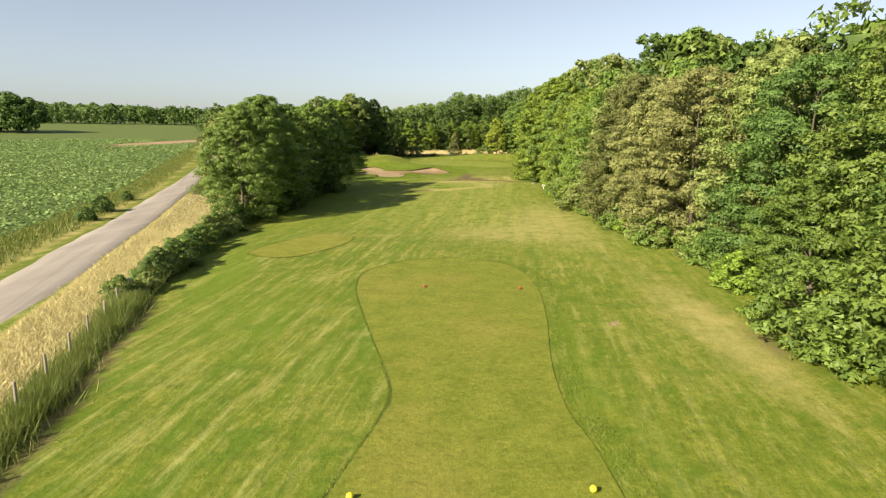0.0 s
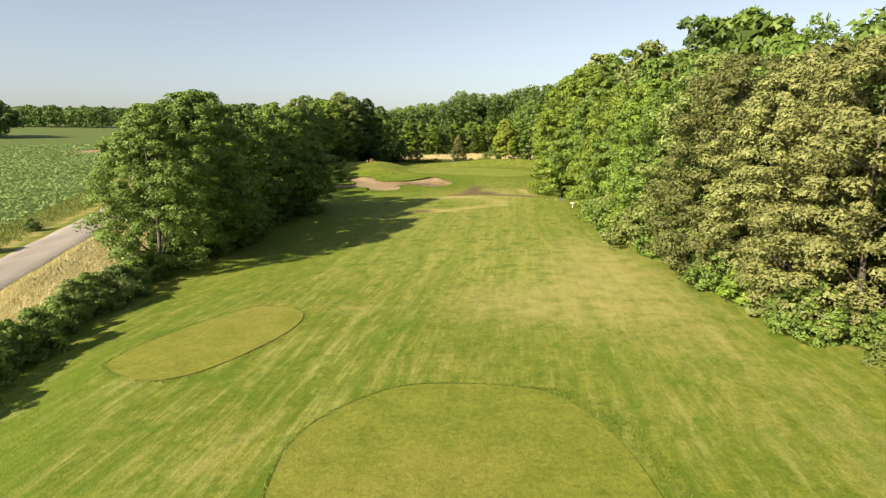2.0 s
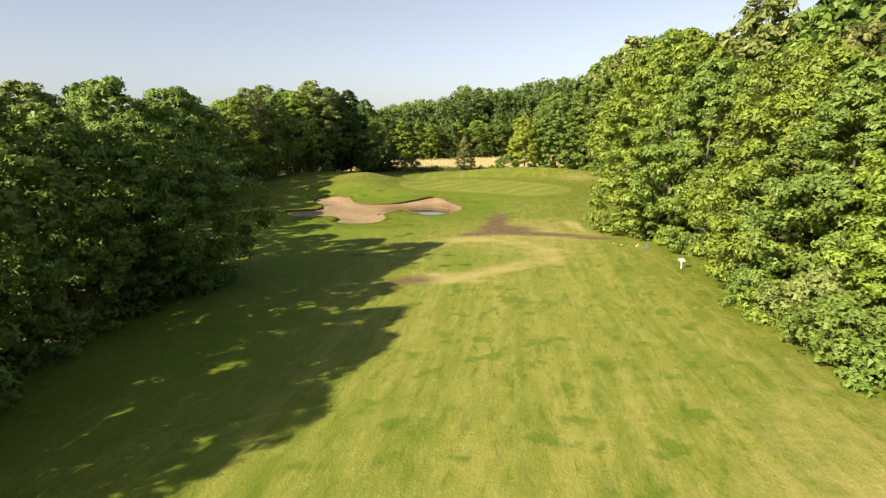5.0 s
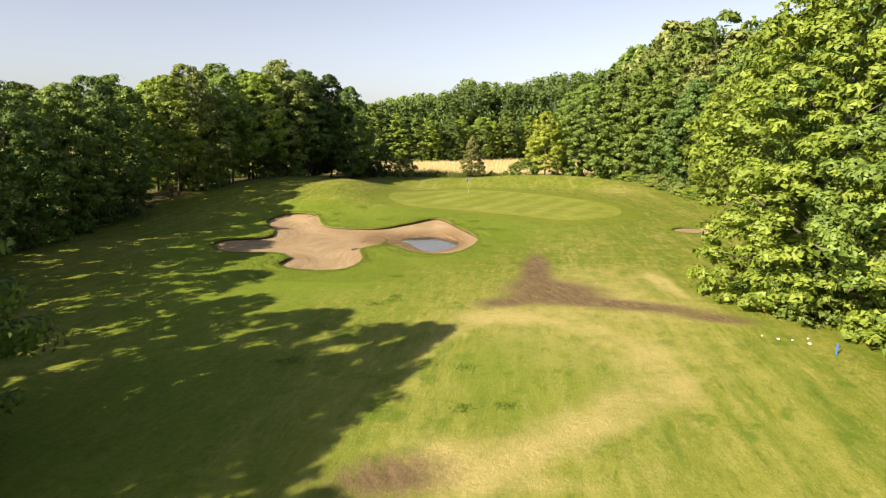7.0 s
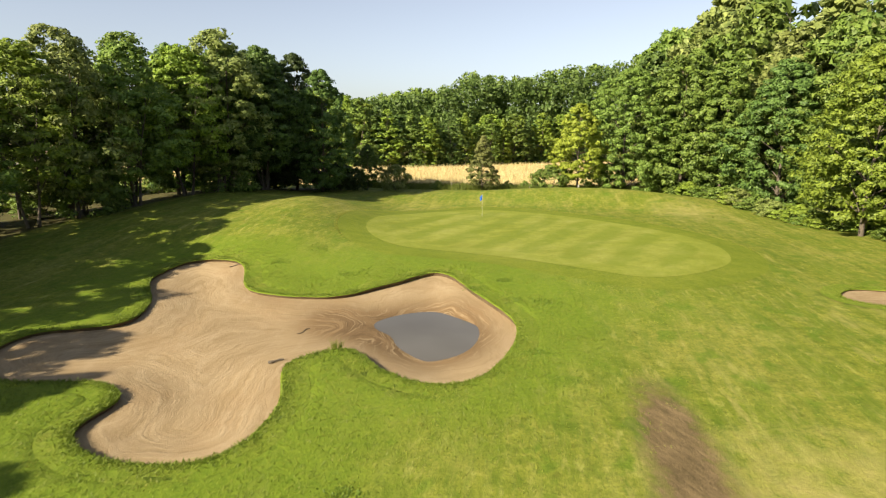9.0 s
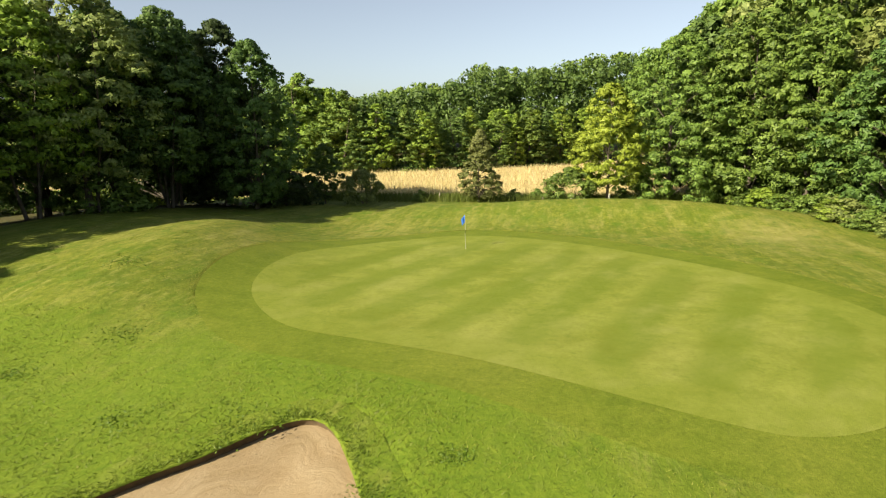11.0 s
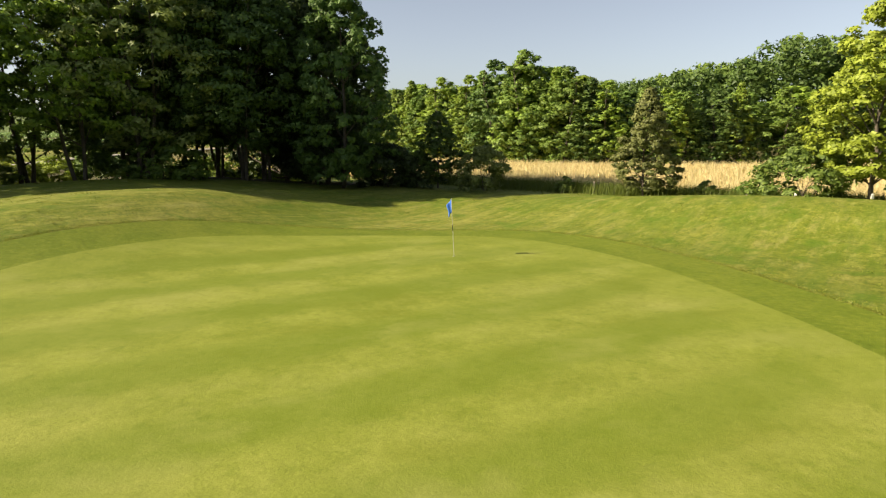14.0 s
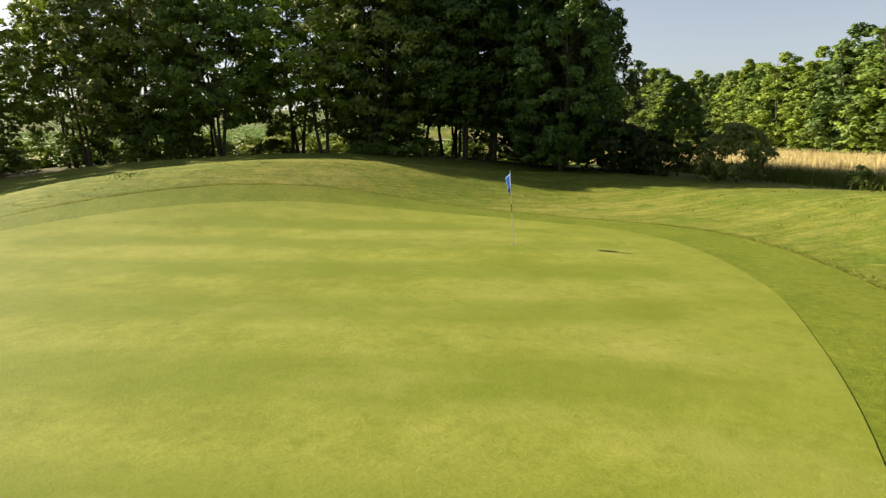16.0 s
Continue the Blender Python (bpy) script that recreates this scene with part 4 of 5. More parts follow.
        y += rng.uniform(2.8, 3.8)


left_belt()


# ---------------------------------------------------------------- woods in the distance
def far_woods():
    """The plantation behind the straw field: two rows of young trees."""
    group = "plantation trees behind the straw field"
    n = 38
    for k in range(n):
        u = k / (n - 1)
        x = -104 + 126 * u
        y = float(np.interp(x, [-104, -58, -35, -24, -8, 20], [249, 238, 230, 229, 240, 262]))
        top = float(np.interp(x, [-104, -55, -40, -35, -29, -22, -9, 22], [15.0, 15.5, 17.6, 17.8, 15.4, 13.2, 12.6, 12.6]))
        for row in (0, 1) if k % 2 else (0,):
            tone = ("green", "bright", "green", "deep", "bright")[(k + row * 3) % 5]
            tall = top * rng.uniform(0.84, 1.03) / (14 if row == 0 else 18)
            plant("plantation_tree", ("young_a" if k % 2 else "young_b", "back_b")[row], tone, x + rng.uniform(-1.3, 1.3) - row * 2, y + 2 + row * 5 + rng.uniform(-1, 1),
                  tall, rng.uniform(1.15, 1.4) * (1 if row == 0 else 1.2), label=WORDS[tone] + " young tree in a dense plantation", group=group)


far_woods()


def canopy(name, spots, label, tone, leaf, per):
    """A far wood as one mass of leaf clumps."""
    r = np.random.default_rng(len(name) * 31)
    pieces, soft = [], []
    for x, y, h, w in spots:
        lumps = 60
        n = int(per * 1.6)
        u = r.uniform(0.05, 1, lumps) ** 0.8
        az = r.uniform(0, 2 * math.pi, lumps)
        rad = w * crown_shape(u, "dome") * np.sqrt(r.uniform(0.25, 1, lumps))
        c = np.column_stack([x + rad * np.cos(az), y + rad * np.sin(az), gz(x, y) + u * h * 0.97])
        who = r.integers(0, lumps, n)
        d = unit(r.normal(size=(n, 3)) + np.column_stack([np.cos(az[who]) * 0.4, np.sin(az[who]) * 0.4, np.full(n, 0.5)]))
        pos = c[who] + d * (w * 0.27 * r.uniform(0.5, 1.1, n))[:, None] * np.array([1, 1, 0.75])
        nrm = d + r.normal(size=(n, 3)) * 0.45
        pieces.append(leaf_tris(pos, nrm, leaf * 0.9 * r.uniform(0.6, 1.4, n), r))
        soft.append(np.repeat(unit(unit(nrm) * 0.7 + d), 3, 0))
    v, f = joined(pieces)
    ob = new(name, mesh_of(name, v, f, M_LEAF[tone], True, np.concatenate(soft)))
    return tagged(ob, label, "wood", kind="stuff")


def spread(n, x0, x1, y_of, deep, h0, h1, w):
    r = np.random.default_rng(int(n + abs(x0)))
    out = []
    for k in range(n):
        x = x0 + (x1 - x0) * (k + r.uniform(0, 1)) / n
        out.append((x, y_of(x) + r.uniform(0, deep), r.uniform(h0, h1), w * r.uniform(0.8, 1.25)))
    return out


canopy("plantation_undergrowth", spread(110, -106, 22, lambda x: float(np.interp(x, [-104, -58, -35, -24, -8, 20], [249, 238, 230, 229, 240, 262])) + 0.5, 4, 2.2, 4.0, 1.9), "dark scrub at the foot of the plantation", "deep", 0.5, 130)
HILL_X = [-130, -92, -70, -50, -39, -27, -16, -10, -5, 1, 8, 19, 32, 41, 53, 80, 130]
HILL_TOP = [19, 19, 19.5, 19, 19, 20.5, 22, 24.4, 28.0, 27.0, 25.6, 28, 30.3, 30.6, 36, 43, 46]


def hill_spots(n, y0, deep, share):
    """Trees whose tops follow the long line of the hill."""
    r = np.random.default_rng(n)
    out = []
    for k in range(n):
        x = -128 + 256 * (k + r.uniform(0, 1)) / n
        y = y0 + r.uniform(0, deep)
        out.append((x, y, (float(np.interp(x, HILL_X, HILL_TOP)) - gz(x, y)) * share * r.uniform(0.95, 1.06), r.uniform(5.5, 7.5)))
    return out


canopy("hill_wood", hill_spots(84, 284, 10, 0.88), "distant broadleaf wood climbing a low hill", "deep", 0.95, 720)
canopy("hilltop_wood", hill_spots(80, 300, 8, 1.0), "hazy distant wood along the hilltop", "green", 1.0, 680)
canopy("side_wood", spread(46, 52, 125, lambda x: 60 + (x * 37) % 190, 30, 24, 31, 7.0) + spread(40, 46, 128, lambda x: -15 + (x * 53) % 200, 20, 18, 24, 7.0), "tall forest canopy behind the edge trees", "green", 1.2, 520)
canopy("field_wood", spread(130, -420, -110, lambda x: 430 + 0.12 * x, 22, 10.0, 12.6, 6.0), "distant belt of trees across the crop field", "deep", 1.5, 190)
canopy("field_copse", spread(9, -219, -187, lambda x: 246, 18, 14, 17.5, 7.5), "dark clump of trees beyond the crop field", "deep", 1.3, 900)
canopy("horizon_wood", spread(50, -700, -330, lambda x: 560, 60, 11, 14, 11.0), "far tree line on the horizon", "deep", 3.0, 220)


# ---------------------------------------------------------------- young trees, bushes and posts behind the green
plant("young_tree", "sapling", "brown", -3.35, 183.3, 1.03, 1.0, 0, "slim olive-brown young tree behind the green")
plant("maple_tree", "maple", "yellow", 9.4, 183.2, 1.02, 1.0, 0, "yellow-green young tree with a guarded trunk")
plant("round_bush", "bush", "green", 5.9, 183.6, 1.05, 1.05, 0, "rounded mid-green bush beside the straw field", "bush")
plant("round_bush", "bush", "olive", -15.0, 181.2, 1.0, 0.8, 50, "thin rounded bush in the shade of trees", "bush")
# the dark tone paints the belt's shade onto the next two bushes
plant("round_bush", "bush", "dark", -21.6, 177.8, 1.0, 0.95, 10, "bush under the last trees of a belt, leaves toned dark for shade", "bush")
plant("round_bush", "bush", "dark", -20.0, 179.6, 0.8, 0.95, 130, "bush under the last trees of a belt, leaves toned dark for shade", "bush")
plant("young_tree", "maple", "deep", -18.4, 180.2, 0.52, 0.95, 90, "small dark green tree in the shade of taller ones")
for x, y in ((0.2, 185.5), (-9.5, 184.2), (2.6, 186)):
    plant("low_weed_bush", "shrub_b", "green", x, y, 0.5, 1.0, label="low weedy clump at the field edge", category="bush")


def tapered(bm, r0, r1, z0, z1, sides=10, at=(0, 0)):
    bmesh.ops.create_cone(bm, cap_ends=True, segments=sides, radius1=r0, radius2=r1, depth=z1 - z0, matrix=Matrix.Translation((at[0], at[1], (z0 + z1) / 2)))


def bare_post(name, x, y, h, r, material, label, category="post", lean=0.0, cap=None):
    e = new(name)
    e.matrix_world = pose(x, y, gz(x, y) - 0.05, lean, lean * 0.6, 0)
    bm = bmesh.new()
    tapered(bm, r, r * 0.94, 0, h)
    tapered(bm, r * 0.94, r * 0.5, h, h + r * 0.5)
    part("shaft", bm, material, e)
    if cap:
        bm = bmesh.new()
        tapered(bm, r * 1.12, r * 1.12, h * 0.82, h * 0.97)
        part("band", bm, cap, e)
    return tagged(e, label, category)


bare_post("tree_guard", 9.42, 182.75, 0.95, 0.09, M_WHITE, "white guard sleeve at a young trunk", "tree guard")
bare_post("tree_guard", 5.71, 182.6, 0.85, 0.08, M_WHITE, "white guard sleeve beside a bush", "tree guard")
bare_post("short_post", 3.0, 183.4, 0.75, 0.06, M_WOOD, "short grey wooden post in long grass")
bare_post("short_post", -7.6, 185.2, 0.9, 0.07, M_WOOD, "short grey wooden post in long grass", lean=4)


# ---------------------------------------------------------------- flag
def flagstick():
    x, y = -3.8, 160.0
    z = gz(x, y) + 0.03
    e = new("flagstick")
    e.matrix_world = pose(x, y, z, 3.5, -1.0, 0)
    bm = bmesh.new()
    tapered(bm, 0.009, 0.0085, -0.05, 1.1)
    part("lower_pole", bm, M_POLE, e, "weathered white lower pole")
    bm = bmesh.new()
    tapered(bm, 0.0105, 0.0105, 0.95, 1.2)
    part("band", bm, M_DARK, e, "dark band")
    bm = bmesh.new()
    tapered(bm, 0.0085, 0.007, 1.1, 2.18)
    part("upper_pole", bm, M_POLE, e)
    # the cloth hangs in folds beside the pole
    nu, nv = 10, 9
    vs = []
    for j in range(nv):
        for i in range(nu):
            u, v = i / (nu - 1), j / (nv - 1)
            reach = 0.34 * u * (1 - 0.25 * v)
            vs.append((-0.012 - reach * 0.72, 0.10 * math.sin(u * 7 + v * 2) * u, 2.16 - v * 0.50 - u * 0.30 * (1 - 0.3 * v)))
    i = np.arange(nu - 1)
    fs = np.concatenate([np.stack([j * nu + i, j * nu + i + 1, (j + 1) * nu + i + 1, (j + 1) * nu + i], 1) for j in range(nv - 1)])
    cloth = held("flag", mesh_of("flag", vs, fs, M_BLUE, True), e, "limp blue cloth flag")
    mod = cloth.modifiers.new("thickness", "SOLIDIFY")
    mod.thickness = 0.004
    tagged(e, "thin white flagstick with a limp blue flag", "flagstick")
    cup = new("hole_cup")
    cup.matrix_world = pose(x, y, z, 0, 0, 0)
    bm = bmesh.new()
    # flat dark disc stands for the shade down in the cup
    bmesh.ops.create_circle(bm, cap_ends=True, segments=20, radius=0.054, matrix=Matrix.Translation((0, 0, 0.004)))
    part("opening_shade_disc", bm, M_DARK, cup)
    bm = bmesh.new()
    tapered(bm, 0.058, 0.058, -0.1, 0.002, 20)
    part("liner", bm, M_WHITE, cup)
    tagged(cup, "cup in the putting green, its shaded depth a dark disc", "cup")


flagstick()


# ---------------------------------------------------------------- tee markers
def tee_marker(x, y, material, word):
    e = new("tee_marker")
    e.matrix_world = pose(x, y, gz(x, y) + 0.03, 0, 0, rng.uniform(0, 90))
    bm = bmesh.new()
    bmesh.ops.create_uvsphere(bm, u_segments=16, v_segments=10, radius=0.095, matrix=Matrix.Translation((0, 0, 0.095)))
    for v in bm.verts:
        v.co.z = max(v.co.z, 0.015) * 0.92
    part("ball", bm, material, e)
    bm = bmesh.new()
    tapered(bm, 0.035, 0.008, -0.12, 0.02, 8)
    part("spike", bm, M_DARK, e)
    return tagged(e, word + " round tee marker standing on the cut grass", "tee marker", "tee markers")


for x, y, material, word in ((-0.5, 12.72, M_YELLOW, "yellow"), (5.55, 13.35, M_YELLOW, "yellow"), (-0.28, 33.0, M_RED, "red"), (5.2, 32.9, M_RED, "red")):
    tee_marker(x, y, material, word)


def hole_sign(x, y):
    e = new("hole_sign")
    e.matrix_world = pose(x, y, gz(x, y), 0, 0, 25)
    bm = bmesh.new()
    tapered(bm, 0.05, 0.045, -0.2, 0.55, 8)
    part("post", bm, M_WHITE, e)
    bm = bmesh.new()
    bmesh.ops.create_cube(bm, size=1, matrix=pose(0, -0.02, 0.62, 35) @ Matrix.Diagonal((0.50, 0.34, 0.05, 1)))
    bmesh.ops.bevel(bm, geom=bm.edges[:], offset=0.012, segments=2, affect="EDGES")
    part("board", bm, M_WHITE, e, "tilted white board")
    return tagged(e, "white tilted board on a short post", "sign")


hole_sign(13.84, 97.5)
bare_post("marker_stake", 13.22, 104.2, 0.55, 0.04, M_BLUE, "short blue-grey marker stake by the trees", "stake")


# ---------------------------------------------------------------- roadside fence and hedge
def fence():
    e = new("wire_fence")
    e.matrix_world = pose(0, 0, 0)
    spots = []
    y = 3.0
    while y < 60:
        spots.append((float(np.interp(y, [0, 17, 25, 34, 58], [-7.6, -12.1, -14.6, -17.4, -22.6])), y))
        y += 2.25 + rng.uniform(-0.15, 0.15)
    for x, y in spots:
        bm = bmesh.new()
        tapered(bm, 0.055, 0.05, -0.2, 1.12, 8)
        tapered(bm, 0.05, 0.025, 1.12, 1.16, 8)
        ob = part("post", bm, M_WOOD, e)
        ob.matrix_world = pose(x, y, gz(x, y), rng.uniform(-3, 3), rng.uniform(-3, 3), rng.uniform(0, 90))
    for h in (0.35, 0.70, 1.02):
        v, f = tube([(x, y, gz(x, y) + h) for x, y in spots], [0.006] * len(spots), 5)
        held("wire", mesh_of("wire", v, f, M_WIRE, True), e)
    tagged(e, "low wire fence on grey wooden posts in long grass", "fence")
    return spots


fence()
y = 30.0
while y < 60:
    x = float(np.interp(y, [25, 34, 58], [-14.8, -17.0, -21.6])) + rng.uniform(-0.6, 0.5)
    plant("hedge_shrub", ("hedge_a", "hedge_b")[int(y * 3) % 2], ("green", "green", "olive", "deep")[int(y * 2) % 4], x, y, rng.uniform(0.7, 1.0) * (0.75 if y < 33 else 1.0), 0.9,
          label="leafy shrub of a loose roadside hedge", category="shrub", group="roadside hedge")
    y += rng.uniform(1.0, 1.5)
for x, y, sc in ((-38.6, 60.5, 0.6), (-41.0, 67.0, 0.75), (-44.5, 78, 0.5)):
    plant("verge_shrub", "shrub_b", "deep", x, y, sc, 1.2, label="low dark shrub on the field verge", category="shrub")

# shrubs at the foot of the forest
y = 14.0
while y < 118:
    x = float(forest_x(y)) + rng.uniform(0.4, 1.8) + (4 if 27.5 < y < 33 else 2.2 if 90 < y < 106 else 0)
    tone = ("green", "bright", "olive", "green")[int(y) % 4]
    plant("edge_shrub", "near_bush" if y < 48 else ("shrub_a", "shrub_b", "bush")[int(y * 2) % 3], tone, x, y, rng.uniform(0.7, 1.15) * (0.8 if y < 48 else 1.0), 1.1,
          label=WORDS[tone] + " shrub at the forest foot", category="shrub", group="shrubs at the forest foot")
    y += rng.uniform(2.3, 3.4)
plant("edge_shrub", "near_bush", "green", 17.6, 25.6, 1.1, 1.1, label="dense green bush beside a bare trunk", category="shrub")
plant("edge_shrub", "near_bush", "green", 17.9, 22.0, 1.1, 1.1, label="dense green bush at the forest foot", category="shrub")
plant("edge_shrub", "near_a", "green", 20.6, 32.2, 0.46, 1.1, label="tall dense green bush under the forest edge", category="shrub")
bare_post("dead_trunk", 19.3, 29.6, 2.4, 0.18, M_DEAD, "bare grey dead trunk at the forest edge", "dead tree", 3)
# the weedy bank beside the green
for k in range(56):
    y = 136 + 48 * ((k * 0.618) % 1)
    x = float(np.interp(y, [136, 143, 154, 166, 179, 184], [28.5, 28.9, 28.3, 25.6, 22.2, 20.5])) + 0.9 + 5.5 * rng.uniform(0, 1) ** 1.3
    tone = ("green", "bright", "green", "olive")[k % 4]
    plant("bank_shrub", ("shrub_a", "shrub_b")[k % 2], tone, x, y, rng.uniform(0.55, 0.8), 1.5,
          label=WORDS[tone] + " low weedy shrub on the bank beside the green", category="shrub", group="weedy bank")


# ---------------------------------------------------------------- grasses and crop
def blades(name, x, y, tall, wide, material, label, lean=0.35, lift=0.0, height=rise, slim=False):
    """Tapered blades, a triangle pair each, standing on the ground."""
    n = len(x)
    r = np.random.default_rng(n)
    z = height(x, y) - 0.03 + lift
    h = tall * r.uniform(0.55, 1.35, n)
    w = wide * r.uniform(0.6, 1.4, n)
    a = r.uniform(0, 2 * math.pi, n)
    l = r.normal(0, lean, (n, 2)) * h[:, None]
    foot = np.column_stack([x, y, z])
    side = np.column_stack([np.cos(a) * w, np.sin(a) * w, np.zeros(n)])
    mid = foot + np.column_stack([l * 0.4, h * 0.6])
    top = foot + np.column_stack([l, h])
    v = np.stack([foot - side * 0.6, foot + side * 0.6, top] if slim else [foot - side * 0.5, foot + side * 0.5, mid + side * 0.4, top, mid - side * 0.4], 1).reshape(-1, 3)
    f = np.arange(len(v)).reshape(n, -1)
    return tagged(new(name, mesh_of(name, v, f, material)), label, "grass", kind="stuff")


r0 = np.random.default_rng(99)
# straw verge between road and fence
n = 60000
y = r0.uniform(-5, 86, n)
fx = np.interp(y, [0, 17, 25, 34, 58, 90], [-7.6, -12.1, -14.6, -17.4, -22.6, -29.5])
x = road_x(y) + 2.6 + (fx - 0.6 - road_x(y) - 2.6) * r0.uniform(0, 1, n) ** 0.8
blades("verge_straw", x, y, 0.34, 0.04, M_STRAW, "long dry straw-coloured grass on the road verge", 0.8, slim=True)
n = 66000
y = r0.uniform(-4, 60, n)
x = np.interp(y, [-10, 0, 17, 25, 34, 58], [-4.9, -7.6, -12.1, -14.6, -17.4, -22.6]) + r0.normal(0.30, 0.38, n)
tall = np.interp(y, [0, 24, 33], [0.50, 0.55, 0.70]) * (1 + 0.35 * wobble(x, y, 1.6, 4))
blades("fence_weeds", x, y, tall, 0.028, M_WEED, "tall green weeds along the wire fence", slim=True)
n = 28000
y = 6 + 164 * r0.uniform(0, 1, n) ** 1.4
x = road_x(y) - 3.3 - 5.4 * r0.beta(2.2, 1.5, n)
blades("field_verge_grass", x, y, 0.45, 0.06, M_WEED, "rank grass between the road and the crop field", slim=True)
# straw field and the green strip in front of it
n = 52000
x = r0.uniform(-85, 26, n)
back = np.interp(x, [-104, -58, -35, -24, -8, 20], [249, 238, 230, 229, 240, 262])
y = 188.6 + (back - 188.6) * r0.uniform(0, 1, n) ** 1.7 - 0.05 * x
blades("hay_grass", x, y, 0.7, 0.055, M_STRAW, "tall ripe straw-coloured grass of a hay field", 0.2, slim=True)
n = 24000
x = r0.uniform(-24, 30, n)
blades("field_edge_grass", x, r0.normal(185.9, 1.2, n), 0.75, 0.045, M_BLADE, "long green grass at the hay field edge", 0.25, slim=True)


def lip_grass(name, line, count):
    k = r0.integers(0, len(line), count)
    p = line[k] + (np.roll(line, -1, 0)[k] - line[k]) * r0.uniform(0, 1, count)[:, None]
    o = moved_out(line, 1.0)[k] - line[k]
    p = p + o * (r0.gamma(1.5, 0.16, count) - 0.07)[:, None]
    blades(name, p[:, 0], p[:, 1], 0.085, 0.028, M_LIP_BLADE, "shaggy grass along the bunker edge", 0.8, 0.02)


lip_grass("bunker_edge_grass", BUNKER, 15000)
lip_grass("small_bunker_edge_grass", BUNKER_SMALL, 2500)

# thick rough in front of the bunker and on the bank behind it
n = 150000
x, y = r0.uniform(-22, 6, n), r0.uniform(114, 146, n)
d = -inside_depth(x, y, BUNKER)
keep = (d > 0.02) & (r0.uniform(0, 1, n) < 1 - ss(0.5, 7.0, d)) & (inside_depth(x, y, FRINGE) < -0.3) & (wobble(x, y, 0.9, 8) + r0.uniform(-1, 1, n) > -0.5)
x, y = x[keep], y[keep]
blades("bunker_rough", x, y, 0.085, 0.022, M_LIP_BLADE, "thick uneven rough grass round the bunker", 0.9, 0.02, slim=True)
# a tuft of long grass on the turf edge
blades("grass_tuft", -10.5 + r0.normal(0, 0.12, 70), 125.8 + r0.normal(0, 0.12, 70), 0.42, 0.022, M_LIP_BLADE, "tuft of long pale grass on the bunker edge", 0.22, slim=True)


def stick(x, y, length, thick, turn, height, label, bend=0.05):
    """A broken stick that lies on the sand, with a knot and a short side twig."""
    r = np.random.default_rng(int(length * 100))
    a = math.radians(turn)
    t = np.linspace(-0.5, 0.5, 7)
    px = x + math.cos(a) * t * length - math.sin(a) * bend * np.sin(t * 6)
    py = y + math.sin(a) * t * length + math.cos(a) * bend * np.sin(t * 6)
    ring = np.arange(6) * math.pi / 3
    w = thick * (1 - 0.5 * (t + 0.5)) * (1 + 0.25 * r.uniform(-1, 1, 7))
    pz = height(px, py) + thick * 1.2
    v = np.concatenate([np.column_stack([px[k] - math.sin(a) * np.cos(ring) * w[k], py[k] + math.cos(a) * np.cos(ring) * w[k], pz[k] + np.sin(ring) * w[k]]) for k in range(7)])
    i = np.arange(6)
    f = [tuple(q) for k in range(6) for q in np.stack([k * 6 + i, k * 6 + np.roll(i, -1), (k + 1) * 6 + np.roll(i, -1), (k + 1) * 6 + i], 1).tolist()]
    f += [tuple(range(5, -1, -1)), tuple(range(36, 42))]
    me = bpy.data.meshes.new("stick")
    me.from_pydata(v.tolist(), [], f)
    me.materials.append(M_BARK)
    return tagged(new("stick", me), label, "stick", group="sticks on the sand")


stick(-12.7, 124.65, 0.62, 0.055, 25, sand_z, "short dark broken stick lying on bunker sand")
stick(-12.72, 128.8, 0.85, 0.022, 60, sand_z, "thin bent twig lying on raked sand", 0.09)
stick(-20.1, 139.4, 0.8, 0.035, 35, sand_z, "dry brown stick lying near the bunker edge")

# the taller rough that ends in a small step at the collar of the green
k = r0.integers(0, len(FRINGE), 26000)
u = r0.uniform(0, 1, 26000)[:, None]
p = FRINGE[k] * (1 - u) + np.roll(FRINGE, -1, 0)[k] * u + (moved_out(FRINGE, 1.0)[k] - FRINGE[k]) * r0.gamma(1.2, 0.14, 26000)[:, None]
p = p[r0.uniform(0, 1, len(p)) < ss(143, 150, p[:, 1])]
blades("collar_rough", p[:, 0], p[:, 1], 0.045, 0.024, M_ROUGH, "step of rough grass round the collar of the green", 0.5, 0.02, slim=True)
# longer, darker grass left standing round the tees
def tee_rim(name, line, count, label, broad=None, ragged=0.045):
    k = r0.integers(0, len(line), count)
    p = line[k] + (np.roll(line, -1, 0)[k] - line[k]) * r0.uniform(0, 1, count)[:, None]
    o = moved_out(line, 1.0)[k] - line[k]
    out = r0.normal(0.05, ragged, count)
    if broad:
        wide = ss(broad, broad + 2.5, p[:, 0])
        out = out + wide * r0.uniform(0, 0.95, count)
    p = p + o * out[:, None]
    keep = wobble(p[:, 0], p[:, 1], 0.9, 6) + r0.uniform(-1, 1, count) > -0.75
    blades(name, p[keep, 0], p[keep, 1], 0.055, 0.024, M_RIM, label, 0.6, 0.03, slim=True)


tee_rim("tee_rim_grass", TEE, 17000, "darker uncut grass standing round the tee", 2.6)
tee_rim("small_tee_rim_grass", TEE_SMALL, 2400, "darker uncut grass round the small tee", None, 0.16)

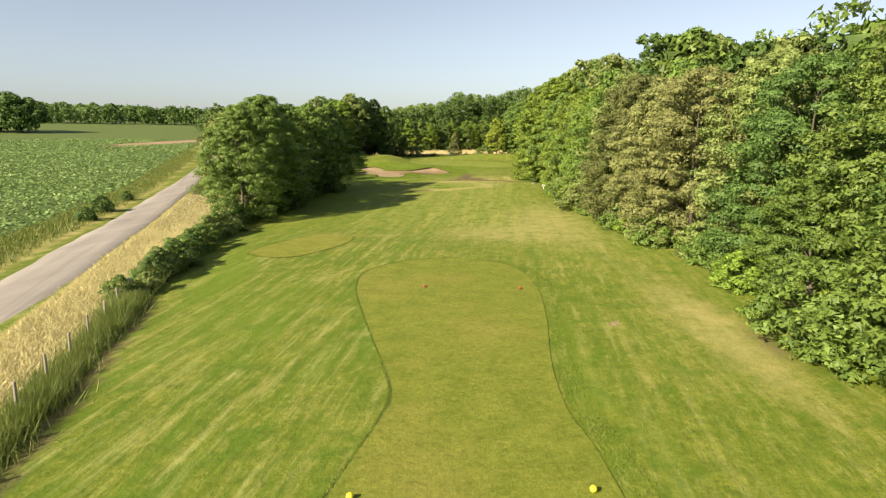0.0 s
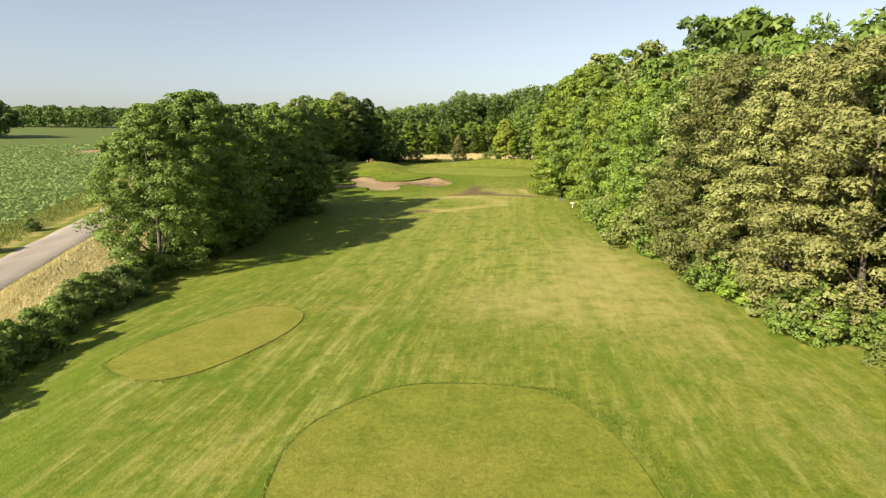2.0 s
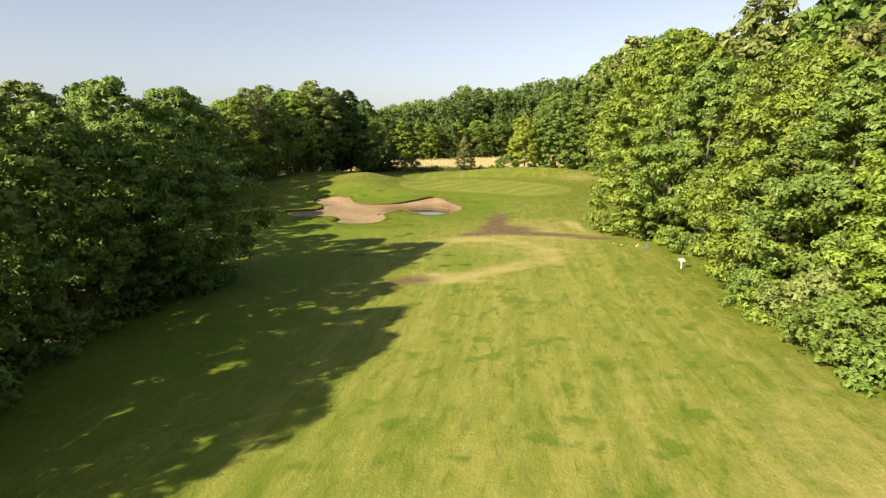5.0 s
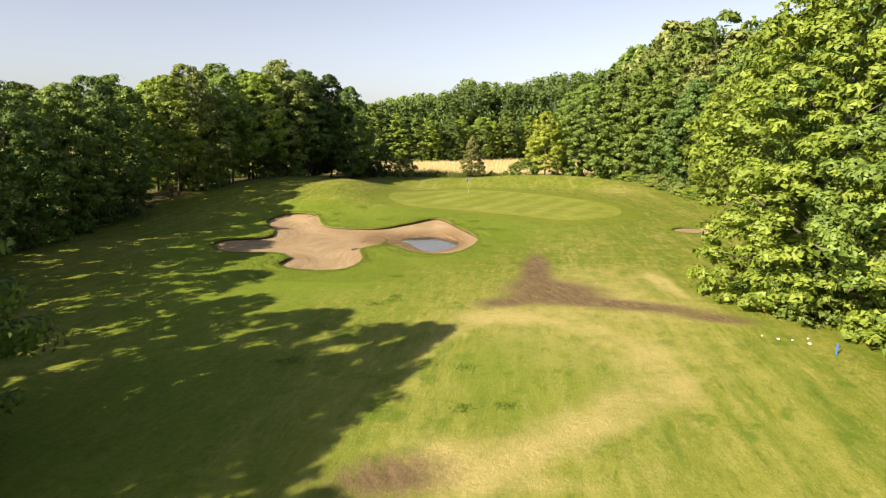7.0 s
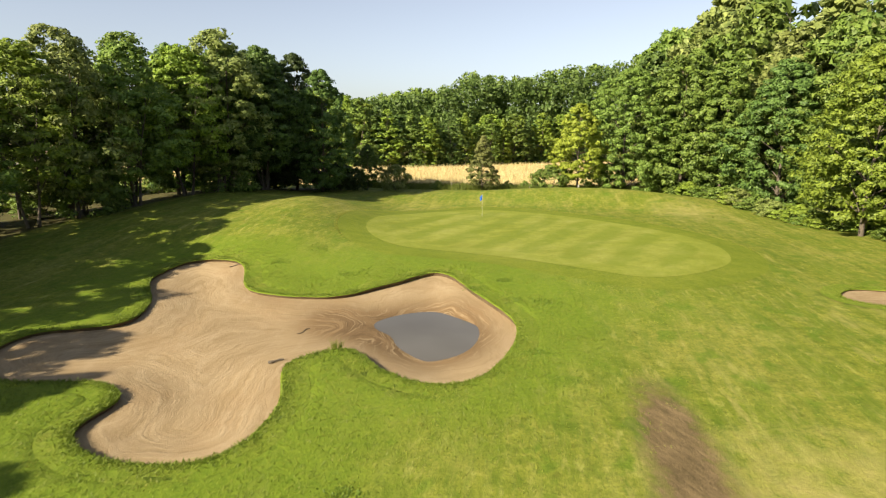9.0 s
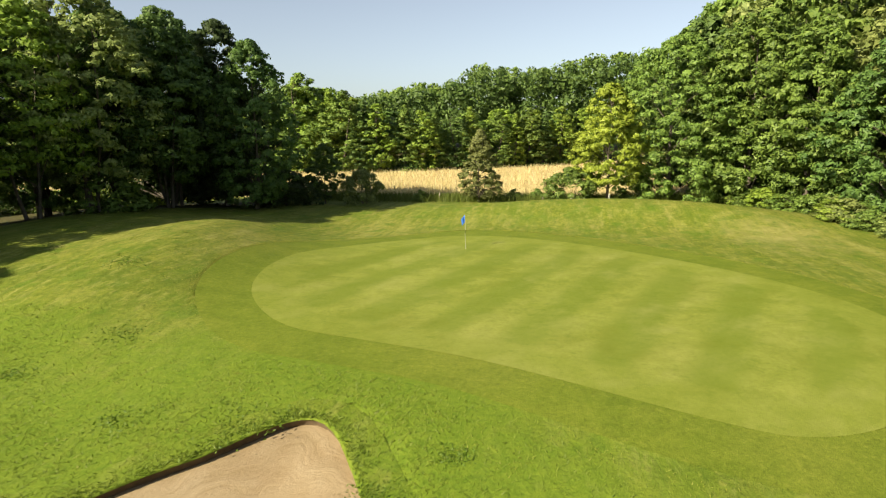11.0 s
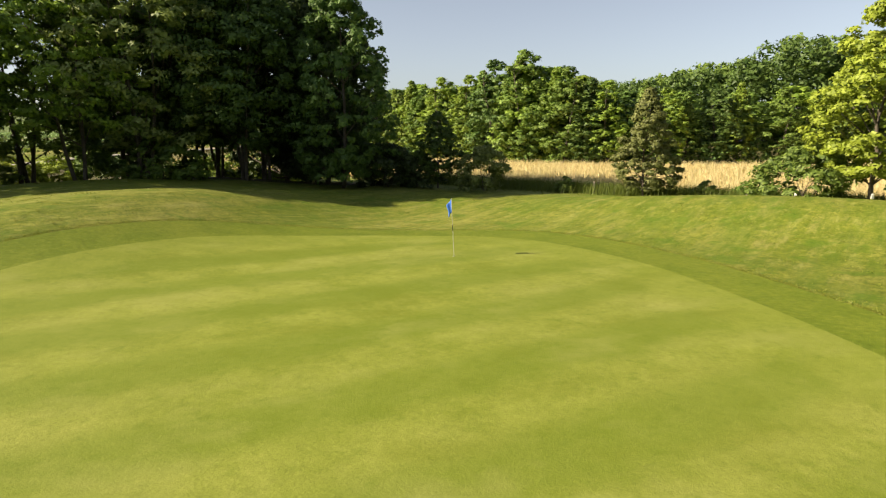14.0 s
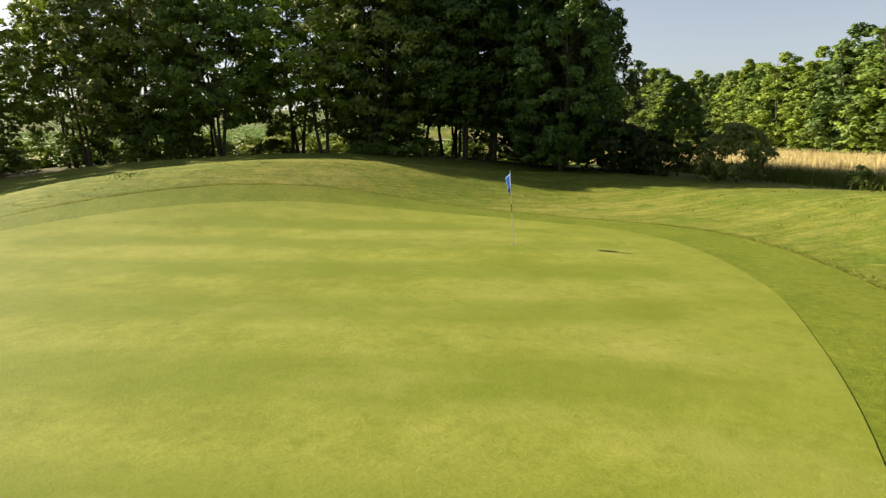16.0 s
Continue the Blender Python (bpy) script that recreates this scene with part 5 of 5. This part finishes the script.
# patches of clover in the rough
CLOVER = [(-7.8, 110.5, 0.45), (-8.7, 109.8, 0.4), (-8.1, 115.9, 0.4), (-2.2, 125.8, 0.5), (-2.6, 132.4, 0.5), (-1.1, 132.3, 0.55), (-4.6, 134.2, 0.45), (-17.4, 139.7, 0.5),
          (-15.4, 142.5, 0.7), (-3.0, 135.6, 0.4), (-12.2, 137.1, 0.7), (-8.6, 137.0, 0.8), (-19.3, 148.8, 0.8), (-7.7, 111.3, 0.4), (-3.5, 101.3, 0.5), (-3.6, 97.6, 0.4), (-2.0, 97.9, 0.4), (-11, 101.4, 0.5)]
spot = np.repeat(np.arange(len(CLOVER)), 260)
px, py, ps = (np.array([c[i] for c in CLOVER])[spot] for i in range(3))
blades("clover_patch", px + r0.normal(0, 0.55, len(spot)) * ps * 1.3, py + r0.normal(0, 0.55, len(spot)) * ps, 0.05, 0.06, M_CLOVER, "low dark clover growing in patches through the grass", 0.9, 0.02, slim=True)

# loose tufts in the rough
n = 2600
cx, cy = r0.uniform(-30, 24, n), r0.uniform(104, 180, n)
keep = (inside_depth(cx, cy, FRINGE) < -0.4) & (inside_depth(cx, cy, BUNKER) < -0.3) & (inside_depth(cx, cy, BUNKER_SMALL) < -0.3) & (cx > belt_x(cy) + 1) & (cx < forest_x(cy))
cx, cy = cx[keep], cy[keep]
m = 22
x = np.repeat(cx, m) + r0.normal(0, 0.16, len(cx) * m)
y = np.repeat(cy, m) + r0.normal(0, 0.16, len(cx) * m)
blades("rough_tufts", x, y, 0.075, 0.035, M_ROUGH, "loose tufts of longer grass in the rough", 0.7, 0.0, slim=True)


def small_stone(x, y, size, seed):
    r = np.random.default_rng(seed)
    bm = bmesh.new()
    bmesh.ops.create_icosphere(bm, subdivisions=2, radius=size)
    for v in bm.verts:
        v.co *= 1 + r.uniform(-0.16, 0.16)
        v.co.z *= 0.55
    me = bpy.data.meshes.new("small_stone")
    bm.to_mesh(me)
    bm.free()
    me.materials.append(M_WHITE)
    ob = new("small_stone", me)
    ob.matrix_world = pose(x, y, gz(x, y) + size * 0.25, 0, 0, r.uniform(0, 360))
    return tagged(ob, "small pale stone lying in the grass by the trees", "stone", "pale stones in the grass")


for k, (x, y, size) in enumerate(((10.9, 106.3, 0.05), (11.5, 105.9, 0.07), (12.1, 105.8, 0.05), (12.7, 105.4, 0.08), (13.0, 106.1, 0.05))):
    small_stone(x, y, size, k)


def crop_field():
    rows, r = [], np.random.default_rng(5)
    for k in range(120):
        off = -9.2 - k * 0.95
        ys = np.arange(-6, 215, 0.68 if k < 60 else 1.0)
        ys = ys + r.uniform(-0.15, 0.15, len(ys))
        xs = road_x(ys) + off + r.normal(0, 0.08, len(ys))
        rows.append(np.column_stack([xs, ys]))
    p = np.concatenate(rows)
    p = p[(np.hypot(p[:, 0], p[:, 1]) < 250) & (p[:, 0] > -175) & (bump_at(p[:, 0], p[:, 1], -100, 203, 27, 8.0, 74) < 0.4)]
    n = len(p)
    z = rise(p[:, 0], p[:, 1])
    out = []
    for k in range(3):
        a = r.uniform(0, 2 * math.pi, n)
        c = np.column_stack([p[:, 0] + 0.17 * np.cos(a), p[:, 1] + 0.17 * np.sin(a), z + r.uniform(0.12, 0.36, n)])
        nrm = np.column_stack([np.cos(a) * 0.6, np.sin(a) * 0.6, np.ones(n)]) + r.normal(0, 0.25, (n, 3))
        out.append(leaf_tris(c, nrm, r.uniform(0.36, 0.64, n), r))
    v, f = joined(out)
    tagged(new("crop_plants", mesh_of("crop_plants", v, f, M_CROP)), "rows of broad-leaved green crop plants", "crop", kind="stuff")


crop_field()
